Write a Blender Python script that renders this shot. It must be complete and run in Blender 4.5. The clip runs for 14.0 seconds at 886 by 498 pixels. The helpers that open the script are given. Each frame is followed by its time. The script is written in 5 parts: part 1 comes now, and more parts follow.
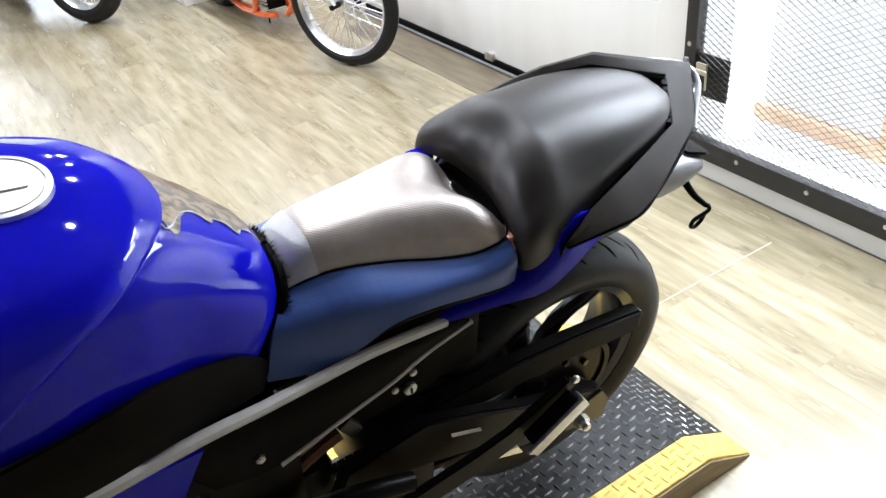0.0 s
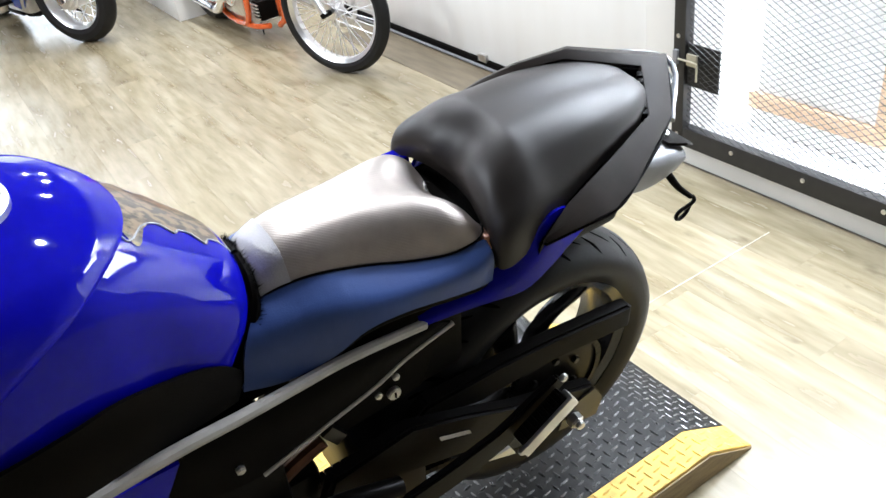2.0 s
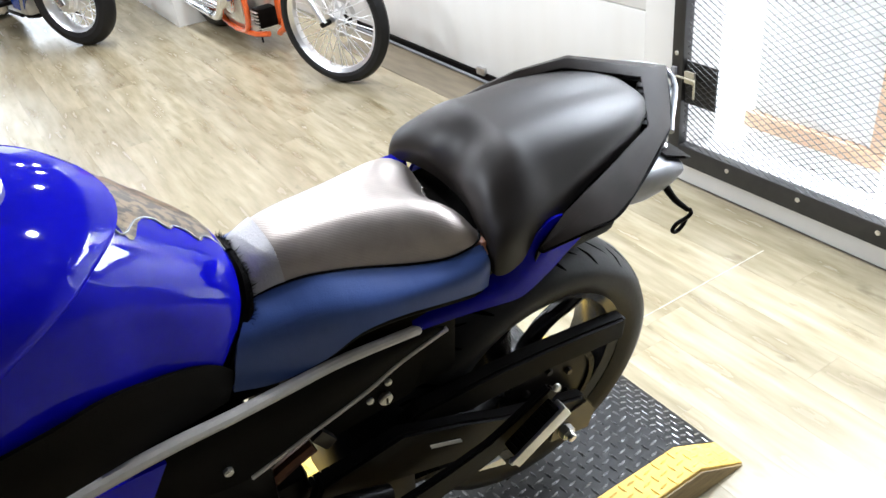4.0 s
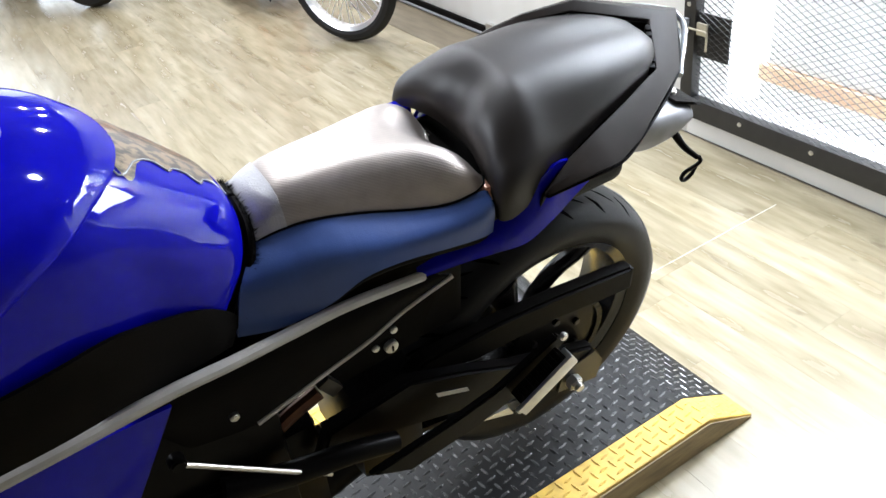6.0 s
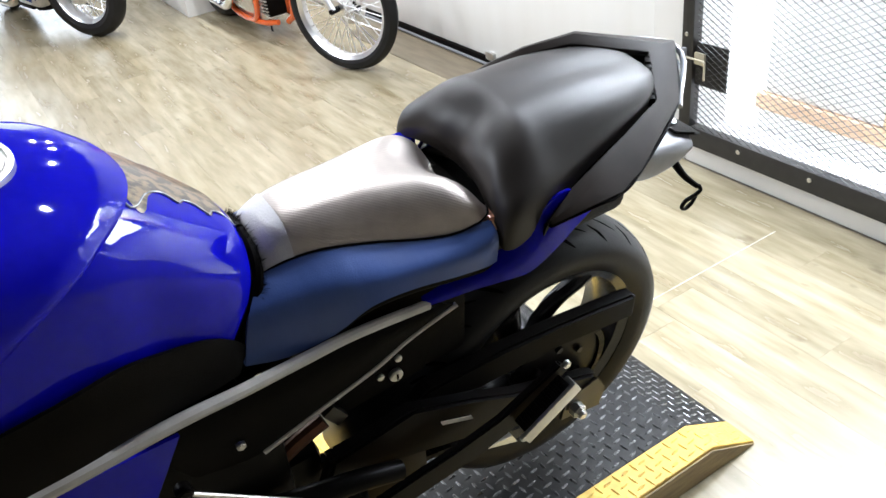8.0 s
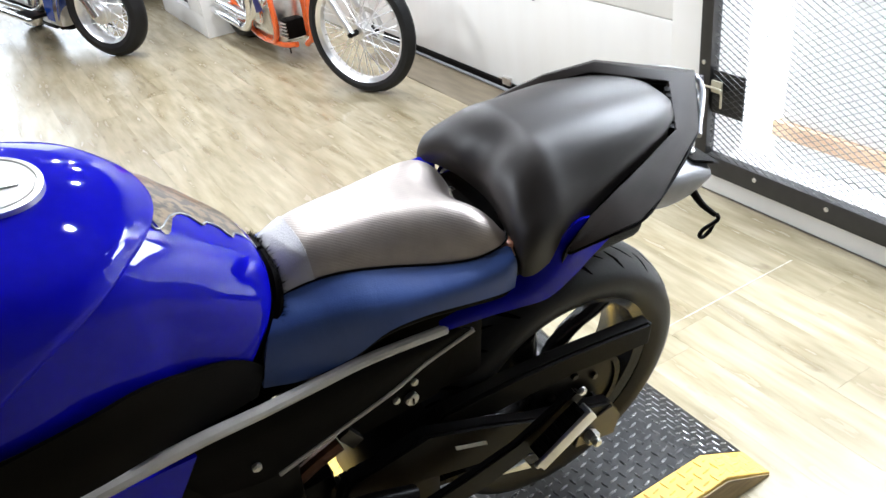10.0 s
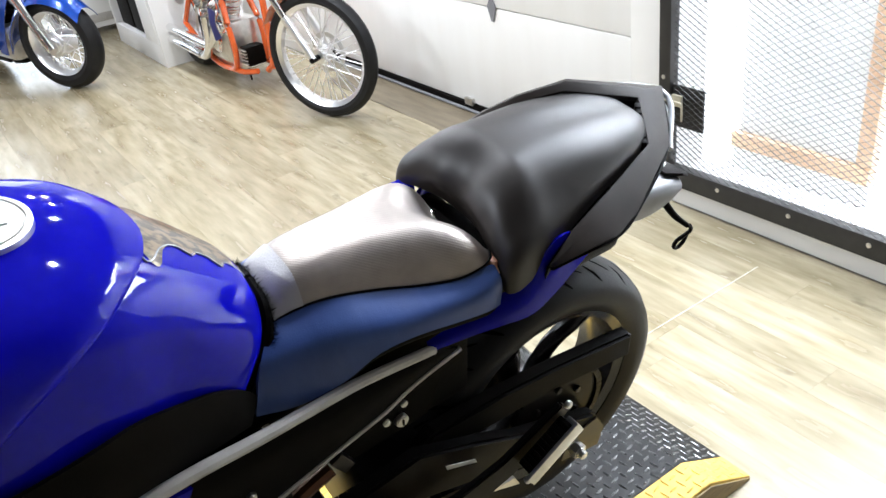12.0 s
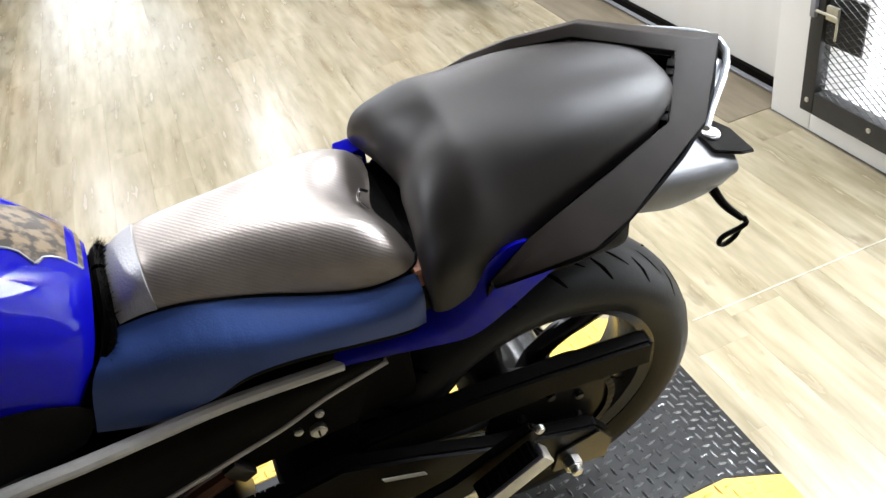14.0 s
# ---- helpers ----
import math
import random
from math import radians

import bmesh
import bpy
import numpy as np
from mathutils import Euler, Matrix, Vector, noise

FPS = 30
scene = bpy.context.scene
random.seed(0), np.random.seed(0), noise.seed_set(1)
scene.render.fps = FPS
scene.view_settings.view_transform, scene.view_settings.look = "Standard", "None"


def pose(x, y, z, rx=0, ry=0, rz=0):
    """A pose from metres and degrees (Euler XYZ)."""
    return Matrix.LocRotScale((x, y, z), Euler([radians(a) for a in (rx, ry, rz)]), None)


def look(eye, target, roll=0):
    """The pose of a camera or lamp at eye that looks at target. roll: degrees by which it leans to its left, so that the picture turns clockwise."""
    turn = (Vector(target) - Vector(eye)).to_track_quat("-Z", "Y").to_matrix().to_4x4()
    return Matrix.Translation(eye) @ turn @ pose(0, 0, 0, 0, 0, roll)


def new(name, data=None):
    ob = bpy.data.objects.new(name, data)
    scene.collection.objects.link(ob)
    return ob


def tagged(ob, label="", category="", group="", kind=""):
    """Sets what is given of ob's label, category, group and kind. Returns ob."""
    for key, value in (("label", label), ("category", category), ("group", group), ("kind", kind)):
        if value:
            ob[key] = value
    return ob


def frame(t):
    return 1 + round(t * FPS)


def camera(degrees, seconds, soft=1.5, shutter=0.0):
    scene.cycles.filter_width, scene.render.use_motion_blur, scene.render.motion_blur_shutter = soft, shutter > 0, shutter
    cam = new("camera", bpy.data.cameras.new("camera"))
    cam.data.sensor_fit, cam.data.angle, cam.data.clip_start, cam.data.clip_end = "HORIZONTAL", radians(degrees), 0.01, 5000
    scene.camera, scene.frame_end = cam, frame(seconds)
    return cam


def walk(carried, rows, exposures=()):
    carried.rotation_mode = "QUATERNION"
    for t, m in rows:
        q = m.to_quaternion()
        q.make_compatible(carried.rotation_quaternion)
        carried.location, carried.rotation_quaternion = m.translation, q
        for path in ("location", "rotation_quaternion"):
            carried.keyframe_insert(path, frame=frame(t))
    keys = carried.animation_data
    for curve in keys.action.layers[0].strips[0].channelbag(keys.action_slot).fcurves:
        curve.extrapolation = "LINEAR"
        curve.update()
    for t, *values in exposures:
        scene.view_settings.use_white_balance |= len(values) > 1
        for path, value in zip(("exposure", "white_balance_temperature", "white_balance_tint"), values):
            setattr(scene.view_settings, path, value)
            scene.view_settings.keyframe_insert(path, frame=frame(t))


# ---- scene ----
cam = camera(57.5, 14.0)
PATH = [
    (0, (-0.782, -1.004, 1.611), (0.043, 0.441, 0.501), -6.1),
    (0.5, (-0.755, -0.997, 1.598), (0.069, 0.454, 0.495), -7.9),
    (1, (-0.754, -0.997, 1.584), (0.019, 0.468, 0.464), -8.8),
    (1.5, (-0.742, -1.013, 1.585), (0.03, 0.454, 0.466), -9.0),
    (2, (-0.735, -1.026, 1.595), (0.072, 0.438, 0.497), -8.9),
    (2.5, (-0.731, -1.03, 1.583), (0.097, 0.436, 0.503), -8.3),
    (3, (-0.728, -1.031, 1.581), (0.117, 0.429, 0.508), -7.8),
    (3.2, (-0.737, -1.023, 1.584), (0.106, 0.444, 0.518), -7.6),
    (5.3, (-0.743, -1.026, 1.567), (0.089, 0.434, 0.481), -6.6),
    (5.5, (-0.743, -1.03, 1.565), (0.078, 0.436, 0.48), -7.2),
    (6, (-0.738, -1.034, 1.548), (0.039, 0.415, 0.41), -8.2),
    (6.5, (-0.731, -1.033, 1.559), (0.076, 0.404, 0.427), -8.2),
    (7, (-0.738, -1.036, 1.564), (0.092, 0.422, 0.476), -8.8),
    (7.5, (-0.741, -1.041, 1.565), (0.086, 0.426, 0.487), -8.0),
    (8, (-0.748, -1.038, 1.562), (0.055, 0.437, 0.475), -8.1),
    (8.5, (-0.751, -1.043, 1.568), (0.052, 0.446, 0.502), -8.0),
    (11, (-0.767, -1.03, 1.572), (0.039, 0.483, 0.542), -7.1),
    (11.5, (-0.774, -1.03, 1.574), (0.061, 0.473, 0.553), -6.7),
    (12, (-0.789, -1.027, 1.582), (0.102, 0.454, 0.575), -8.2),
    (12.2, (-0.804, -1.037, 1.597), (0.098, 0.459, 0.624), -10.9),
    (12.5, (-0.811, -1.04, 1.59), (0.049, 0.416, 0.522), -11.0),
    (12.8, (-0.725, -1.045, 1.599), (0.083, 0.44, 0.53), -12.6),
    (13, (-0.626, -1.036, 1.588), (0.073, 0.519, 0.542), -10.3),
    (13.2, (-0.535, -1.032, 1.582), (0.084, 0.549, 0.525), -5.9),
    (13.5, (-0.451, -1.022, 1.584), (0.06, 0.606, 0.54), -10.4),
    (13.6, (-0.452, -1.038, 1.589), (0.011, 0.625, 0.579), -11.6),
    (14, (-0.347, -0.902, 1.531), (0.042, 0.560, 0.381), -11.4),
]
walk(cam, [(t, look(eye, target, roll)) for t, eye, target, roll in PATH], [(0.0, -0.20, 5820, 10), (12.6, -0.20, 5820, 10), (13.6, -0.24, 5990, 10), (14.0, -0.30, 6040, 10)])

# ---- light ----
world = bpy.data.worlds.new("world")
scene.world = world
world.use_nodes = True
bg = world.node_tree.nodes["Background"]
bg.inputs[0].default_value = (0.9, 0.95, 1.0, 1)
bg.inputs[1].default_value = 0.02
scene.view_settings.exposure = -0.20


def lamp(name, x, y, z, power, size, color=(1, 0.985, 0.962), target=None, shape="DISK", size_y=0.0):
    data = bpy.data.lights.new(name, "AREA")
    data.shape, data.size, data.energy, data.color = shape, size, power, color
    if size_y:
        data.size_y = size_y
    ob = new(name, data)
    ob.matrix_world = look((x, y, z), target or (x, y - 0.001, 0))
    return ob


# ceiling spots: six placed from the tank's glints, the rest added unseen as fill
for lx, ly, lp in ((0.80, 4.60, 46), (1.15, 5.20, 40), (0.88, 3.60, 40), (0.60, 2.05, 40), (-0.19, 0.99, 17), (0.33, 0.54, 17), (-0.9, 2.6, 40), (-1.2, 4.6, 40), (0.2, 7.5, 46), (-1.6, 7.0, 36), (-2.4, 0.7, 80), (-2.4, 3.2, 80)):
    lamp("ceiling_spot_and_fill", lx, ly, 2.85, lp, 0.085)
# lamps of the bright annex behind the mesh gate
lamp("annex_light", 2.6, 0.0, 2.85, 480, 1.2, (0.965, 0.985, 1.0), (2.2, 0.1, 0.0), "RECTANGLE", 2.6)
# added fill, aimed to brighten the white panel
lamp("annex_light", 1.74, 0.45, 2.4, 215, 0.5, (0.965, 0.985, 1.0), (2.3, 0.55, 0.4), "RECTANGLE", 1.2)
# unseen area lamp at the far end, for an assumed window; none is built
lamp("far_end_fill", -0.6, 10.6, 1.7, 130, 4.5, (0.92, 0.97, 1.0), (-0.5, 2.5, 0.6), "RECTANGLE", 2.0)

# ---- materials ----


def material(name, color, rough=0.5, metal=0.0, color2=None, scale=8.0, stretch=(1, 1, 1), bump=0.0, bump_scale=60.0, coat=0.0, spec=0.5, rough_var=0.0, detail=6.0, band=(0.3, 0.7)):
    """A node material: a base colour that wanders to color2 by noise, with fine relief and a little wear in the gloss."""
    m = bpy.data.materials.new(name)
    m.use_nodes = True
    nt = m.node_tree
    b = nt.nodes["Principled BSDF"]
    b.inputs["Roughness"].default_value, b.inputs["Metallic"].default_value = rough, metal
    b.inputs["Coat Weight"].default_value, b.inputs["Coat Roughness"].default_value = coat, 0.04
    b.inputs["Specular IOR Level"].default_value = spec
    tc, mp = nt.nodes.new("ShaderNodeTexCoord"), nt.nodes.new("ShaderNodeMapping")
    mp.inputs["Scale"].default_value = stretch
    nt.links.new(tc.outputs["Object"], mp.inputs["Vector"])
    n1 = nt.nodes.new("ShaderNodeTexNoise")
    n1.inputs["Scale"].default_value, n1.inputs["Detail"].default_value = scale, detail
    nt.links.new(mp.outputs["Vector"], n1.inputs["Vector"])
    ramp = nt.nodes.new("ShaderNodeValToRGB")
    ramp.color_ramp.elements[0].position, ramp.color_ramp.elements[1].position = band
    ramp.color_ramp.elements[0].color = (*color, 1)
    ramp.color_ramp.elements[1].color = (*(color2 or [c * 0.85 for c in color]), 1)
    nt.links.new(n1.outputs["Fac"], ramp.inputs["Fac"])
    nt.links.new(ramp.outputs["Color"], b.inputs["Base Color"])
    if rough_var:
        mr = nt.nodes.new("ShaderNodeMapRange")
        mr.inputs["To Min"].default_value, mr.inputs["To Max"].default_value = max(0.02, rough - rough_var), rough + rough_var
        nt.links.new(n1.outputs["Fac"], mr.inputs["Value"])
        nt.links.new(mr.outputs["Result"], b.inputs["Roughness"])
    if bump:
        n2, bp = nt.nodes.new("ShaderNodeTexNoise"), nt.nodes.new("ShaderNodeBump")
        n2.inputs["Scale"].default_value, n2.inputs["Detail"].default_value = bump_scale, 4
        bp.inputs["Strength"].default_value, bp.inputs["Distance"].default_value = bump, 0.002
        nt.links.new(mp.outputs["Vector"], n2.inputs["Vector"])
        nt.links.new(n2.outputs["Fac"], bp.inputs["Height"])
        nt.links.new(bp.outputs["Normal"], b.inputs["Normal"])
    return m


M_BLUE = material("blue_gloss_paint", (0.006, 0.0045, 0.40), 0.30, 0.0, (0.005, 0.004, 0.345), 60, coat=0.55, spec=0.0)
M_SEATTOP = material("silver_carbon_vinyl", (0.46, 0.415, 0.38), 0.40, 0.72, (0.385, 0.345, 0.315), 30, bump=0.12, bump_scale=420, spec=0.6)
_t = M_SEATTOP.node_tree
_w, _b2 = _t.nodes.new("ShaderNodeTexWave"), _t.nodes.new("ShaderNodeBump")
_w.wave_type, _w.bands_direction = "BANDS", "DIAGONAL"
_w.inputs["Scale"].default_value, _w.inputs["Distortion"].default_value = 95.0, 0.6
_b2.inputs["Strength"].default_value, _b2.inputs["Distance"].default_value = 0.20, 0.0008
_t.links.new(_t.nodes["Texture Coordinate"].outputs["Object"], _w.inputs["Vector"])
_t.links.new(_w.outputs["Fac"], _b2.inputs["Height"])
_t.links.new(_t.nodes["Bump"].outputs["Normal"], _b2.inputs["Normal"])
_t.links.new(_b2.outputs["Normal"], _t.nodes["Principled BSDF"].inputs["Normal"])
M_SEATBLUE = material("blue_vinyl", (0.044, 0.088, 0.285), 0.40, 0.0, (0.031, 0.066, 0.220), 9, bump=0.14, bump_scale=380)
_t = M_SEATBLUE.node_tree
_fn, _fm, _fb = _t.nodes.new("ShaderNodeTexNoise"), _t.nodes.new("ShaderNodeMapping"), _t.nodes.new("ShaderNodeBump")
_fm.inputs["Scale"].default_value, _fm.inputs["Rotation"].default_value = (26, 4, 6), (0, 0.5, 0)
_fn.inputs["Scale"].default_value, _fn.inputs["Detail"].default_value = 1.0, 2.0
_fb.inputs["Strength"].default_value, _fb.inputs["Distance"].default_value = 0.35, 0.004
_t.links.new(_t.nodes["Texture Coordinate"].outputs["Object"], _fm.inputs["Vector"])
_t.links.new(_fm.outputs["Vector"], _fn.inputs["Vector"])
_t.links.new(_fn.outputs["Fac"], _fb.inputs["Height"])
_t.links.new(_t.nodes["Bump"].outputs["Normal"], _fb.inputs["Normal"])
_t.links.new(_fb.outputs["Normal"], _t.nodes["Principled BSDF"].inputs["Normal"])
M_PILLION = material("black_vinyl", (0.0135, 0.0112, 0.0100), 0.44, 0.0, (0.0190, 0.0145, 0.0120), 12, bump=0.12, bump_scale=800, spec=0.44, rough_var=0.05)
M_BLACKPL = material("black_plastic", (0.0022, 0.002, 0.0018), 0.5, 0.0, (0.0042, 0.0032, 0.0025), 20, bump=0.2, bump_scale=500, spec=0.04)
M_GREYPL = material("grey_plastic", (0.030, 0.0235, 0.0195), 0.50, 0.0, (0.020, 0.0155, 0.013), 18, bump=0.15, bump_scale=700, spec=0.15)
M_DARK = material("dark_satin_metal", (0.002, 0.002, 0.0022), 0.34, 0.0, (0.0038, 0.003, 0.0027), 18, bump=0.1, spec=0.08)
M_WHEEL = material("black_gloss_wheel_paint", (0.008, 0.008, 0.0085), 0.26, 0.0, (0.012, 0.011, 0.010), 18, bump=0.05, spec=0.6)
M_RUBBER = material("tyre_rubber", (0.008, 0.008, 0.0085), 0.48, 0.0, (0.014, 0.0135, 0.0135), 12, bump=0.2, bump_scale=240, spec=0.22)
M_SILVER = material("grey_painted_metal", (0.50, 0.48, 0.45), 0.42, 0.1, (0.40, 0.38, 0.35), 25, bump=0.1, rough_var=0.1)
M_ALU = material("worn_aluminium", (0.75, 0.74, 0.72), 0.32, 1.0, (0.6, 0.59, 0.57), 30, bump=0.1, rough_var=0.1)
M_CHROME = material("chrome", (0.85, 0.85, 0.86), 0.08, 1.0, (0.8, 0.8, 0.8), 10)
M_POLISH = material("polished_rim_metal", (0.92, 0.92, 0.93), 0.3, 1.0, (0.85, 0.85, 0.86), 10)
M_ORANGE = material("orange_paint", (0.75, 0.13, 0.02), 0.25, 0.0, (0.65, 0.10, 0.015), 20, coat=0.8)
M_CRUISER = material("deep_blue_paint", (0.01, 0.06, 0.35), 0.2, 0.3, (0.01, 0.045, 0.27), 30, coat=1.0)
# paint darkened for unseen walls and ceiling, to hold bounced light down
M_UNSEEN = material("unseen_darkened_paint", (0.20, 0.19, 0.18), 0.6, 0.0, (0.16, 0.15, 0.14), 2)
M_WHITE = material("white_paint", (0.80, 0.79, 0.77), 0.5, 0.0, (0.76, 0.75, 0.72), 3, bump=0.1, bump_scale=90)
M_DOORWHITE = material("garage_door_white", (0.76, 0.755, 0.73), 0.5, 0.0, (0.69, 0.675, 0.635), 1.6, (1, 2.2, 0.35), bump=0.15, bump_scale=160)
M_BLACKSTEEL = material("black_gate_steel", (0.010, 0.0097, 0.0095), 0.5, 0.0, (0.018, 0.017, 0.016), 25, bump=0.15)
M_YELLOW = material("yellow_tread_paint", (0.74, 0.49, 0.085), 0.45, 0.0, (0.50, 0.32, 0.055), 24, bump=0.2, rough_var=0.1)
M_TREAD = material("tread_plate", (0.017, 0.017, 0.017), 0.40, 0.1, (0.009, 0.009, 0.009), 18, bump=0.15, rough_var=0.1, spec=0.34)
# paler than the deck plate: the lugs' glint is put into the colour
M_LUG = material("bright_lug_steel", (0.24, 0.24, 0.24), 0.27, 0.8, (0.10, 0.10, 0.10), 30, bump=0.1, rough_var=0.1)
M_PLY = material("brown_threshold_wood", (0.20, 0.165, 0.11), 0.36, 0.0, (0.10, 0.078, 0.048), 3, (9, 1.2, 1), bump=0.15, detail=12, band=(0.25, 0.75))
M_PLYSIDE = material("bare_side_wood", (0.34, 0.25, 0.11), 0.6, 0.0, (0.16, 0.11, 0.05), 9, (1, 1, 6), bump=0.3, detail=10)
M_PLANK = material("oak_plank", (0.362, 0.318, 0.217), 0.25, 0.0, (0.176, 0.138, 0.071), 1.9, (12, 1.7, 1), bump=0.1, bump_scale=30, rough_var=0.08, detail=14, band=(0.28, 0.78))
_t = M_PLANK.node_tree
_oi, _add, _hsv = _t.nodes.new("ShaderNodeObjectInfo"), _t.nodes.new("ShaderNodeVectorMath"), _t.nodes.new("ShaderNodeHueSaturation")
_mul = _t.nodes.new("ShaderNodeMath")
_mul.operation, _mul.inputs[1].default_value = "MULTIPLY", 40.0
_t.links.new(_oi.outputs["Random"], _mul.inputs[0])
_map = [n for n in _t.nodes if n.type == "MAPPING"][0]
_t.links.new(_mul.outputs[0], _add.inputs[1])
_t.links.new([n for n in _t.nodes if n.type == "TEX_COORD"][0].outputs["Object"], _add.inputs[0])
_t.links.new(_add.outputs[0], _map.inputs["Vector"])
_mr = _t.nodes.new("ShaderNodeMapRange")
_mr.inputs["To Min"].default_value, _mr.inputs["To Max"].default_value = 0.91, 1.09
_t.links.new(_oi.outputs["Random"], _mr.inputs["Value"])
_t.links.new(_mr.outputs[0], _hsv.inputs["Value"])
_cr = [n for n in _t.nodes if n.type == "VALTORGB"][0]
_t.links.new(_cr.outputs["Color"], _hsv.inputs["Color"])
_kn, _kr = _t.nodes.new("ShaderNodeTexNoise"), _t.nodes.new("ShaderNodeMapRange")
_kn.inputs["Scale"].default_value, _kn.inputs["Detail"].default_value = 7.0, 3.0
_kr.inputs["From Min"].default_value, _kr.inputs["From Max"].default_value, _kr.inputs["To Max"].default_value = 0.64, 0.76, 0.5
_kmap = _t.nodes.new("ShaderNodeMapping")
_kmap.inputs["Scale"].default_value = (2.6, 1, 1)
_t.links.new(_add.outputs[0], _kmap.inputs["Vector"])
_t.links.new(_kmap.outputs["Vector"], _kn.inputs["Vector"])
_t.links.new(_kn.outputs["Fac"], _kr.inputs["Value"])
_dk = _t.nodes.new("ShaderNodeMixRGB")
_dk.inputs["Color2"].default_value = (0.085, 0.062, 0.034, 1)
_t.links.new(_kr.outputs[0], _dk.inputs["Fac"])
_t.links.new(_hsv.outputs["Color"], _dk.inputs["Color1"])
_t.links.new(_dk.outputs["Color"], _t.nodes["Principled BSDF"].inputs["Base Color"])
M_FLOORBASE = material("floor_joint", (0.21, 0.185, 0.135), 0.6)
M_CAMO = material("camouflage_film", (0.23, 0.165, 0.095), 0.28, 0.0, (0.035, 0.024, 0.016), 58, (1, 1.4, 1), bump=0.05, coat=0.6, detail=3, band=(0.43, 0.57))
M_LENS = material("clear_grey_lens", (0.55, 0.57, 0.6), 0.12, 0.3, (0.4, 0.42, 0.45), 40, coat=1.0)
M_LIGHTGREY = material("light_grey_plastic", (0.20, 0.20, 0.212), 0.4, 0.0, (0.16, 0.16, 0.168), 20, bump=0.1)
M_BAND = material("silver_seat_band", (0.50, 0.50, 0.50), 0.45, 0.3, (0.48, 0.48, 0.49), 60, bump=0.4, bump_scale=300)
M_RUST = material("brown_metal", (0.16, 0.07, 0.035), 0.5, 0.6, (0.10, 0.045, 0.025), 30)
M_LATCH = material("zinc_plated_latch", (0.52, 0.49, 0.38), 0.4, 0.6, (0.40, 0.37, 0.28), 30)
M_TRIM = material("orange_wood_trim", (0.70, 0.48, 0.31), 0.5, 0.0, (0.62, 0.41, 0.25), 6, (1, 1, 6))
M_NAVY = material("navy_cloth", (0.02, 0.02, 0.11), 0.7)
M_PLATE = material("brass_tinted_plate", (0.50, 0.42, 0.27), 0.35, 1.0, (0.35, 0.29, 0.19), 20)
M_STEEL = material("dark_worn_steel", (0.06, 0.056, 0.052), 0.38, 0.9, (0.06, 0.057, 0.054), 25, rough_var=0.1)
M_TAPE = material("clear_tape", (0.42, 0.39, 0.31), 0.3, 0.0, (0.30, 0.265, 0.19), 38, band=(0.4, 0.6))
M_PEACH = material("reflector", (0.75, 0.35, 0.22), 0.3)
# ---- building helpers ----


def link_mesh(name, bm, mat, parent=None, label="", smooth=True, angle=35):
    me = bpy.data.meshes.new(name)
    bmesh.ops.recalc_face_normals(bm, faces=bm.faces)
    bm.to_mesh(me)
    bm.free()
    for mm in mat if isinstance(mat, (list, tuple)) else [mat]:
        me.materials.append(mm)
    if smooth:
        me.shade_smooth()
        me.set_sharp_from_angle(angle=radians(angle))
    ob = new(name, me)
    if parent:
        ob.parent = parent
    if label:
        ob["label"] = label
    return ob


def part(name, bm, mat, parent, label="", angle=35):
    return link_mesh(name, bm, mat, parent, label, True, angle)


def thing(name, label, category, m=Matrix(), group="", kind=""):
    ob = new(name)
    ob.matrix_world = m
    return tagged(ob, label, category, group, kind)


def box(x0, x1, y0, y1, z0, z1, bevel=0.0, bm=None, m=Matrix()):
    bm2 = bmesh.new()
    c = Matrix.Translation(((x0 + x1) / 2, (y0 + y1) / 2, (z0 + z1) / 2)) @ Matrix.Diagonal((x1 - x0, y1 - y0, z1 - z0, 1))
    bmesh.ops.create_cube(bm2, size=1, matrix=c)
    if bevel:
        bmesh.ops.bevel(bm2, geom=bm2.edges[:], offset=bevel, segments=2, profile=0.6, affect="EDGES")
    bm2.transform(m)
    return join(bm, bm2)


def join(bm, bm2):
    if bm is None:
        return bm2
    me = bpy.data.meshes.new("tmp")
    bm2.to_mesh(me)
    bm2.free()
    bm.from_mesh(me)
    bpy.data.meshes.remove(me)
    return bm


def smooth_line(pts, n):
    """Catmull-Rom through pts, n steps a span."""
    P = [Vector(p) for p in pts]
    P = [P[0] * 2 - P[1]] + P + [P[-1] * 2 - P[-2]]
    out = []
    for i in range(1, len(P) - 2):
        a, b, c, d = P[i - 1:i + 3]
        for k in range(n):
            t = k / n
            out.append(0.5 * (2 * b + (c - a) * t + (2 * a - 5 * b + 4 * c - d) * t * t + (3 * b - a - 3 * c + d) * t ** 3))
    out.append(P[-2].copy())
    return out


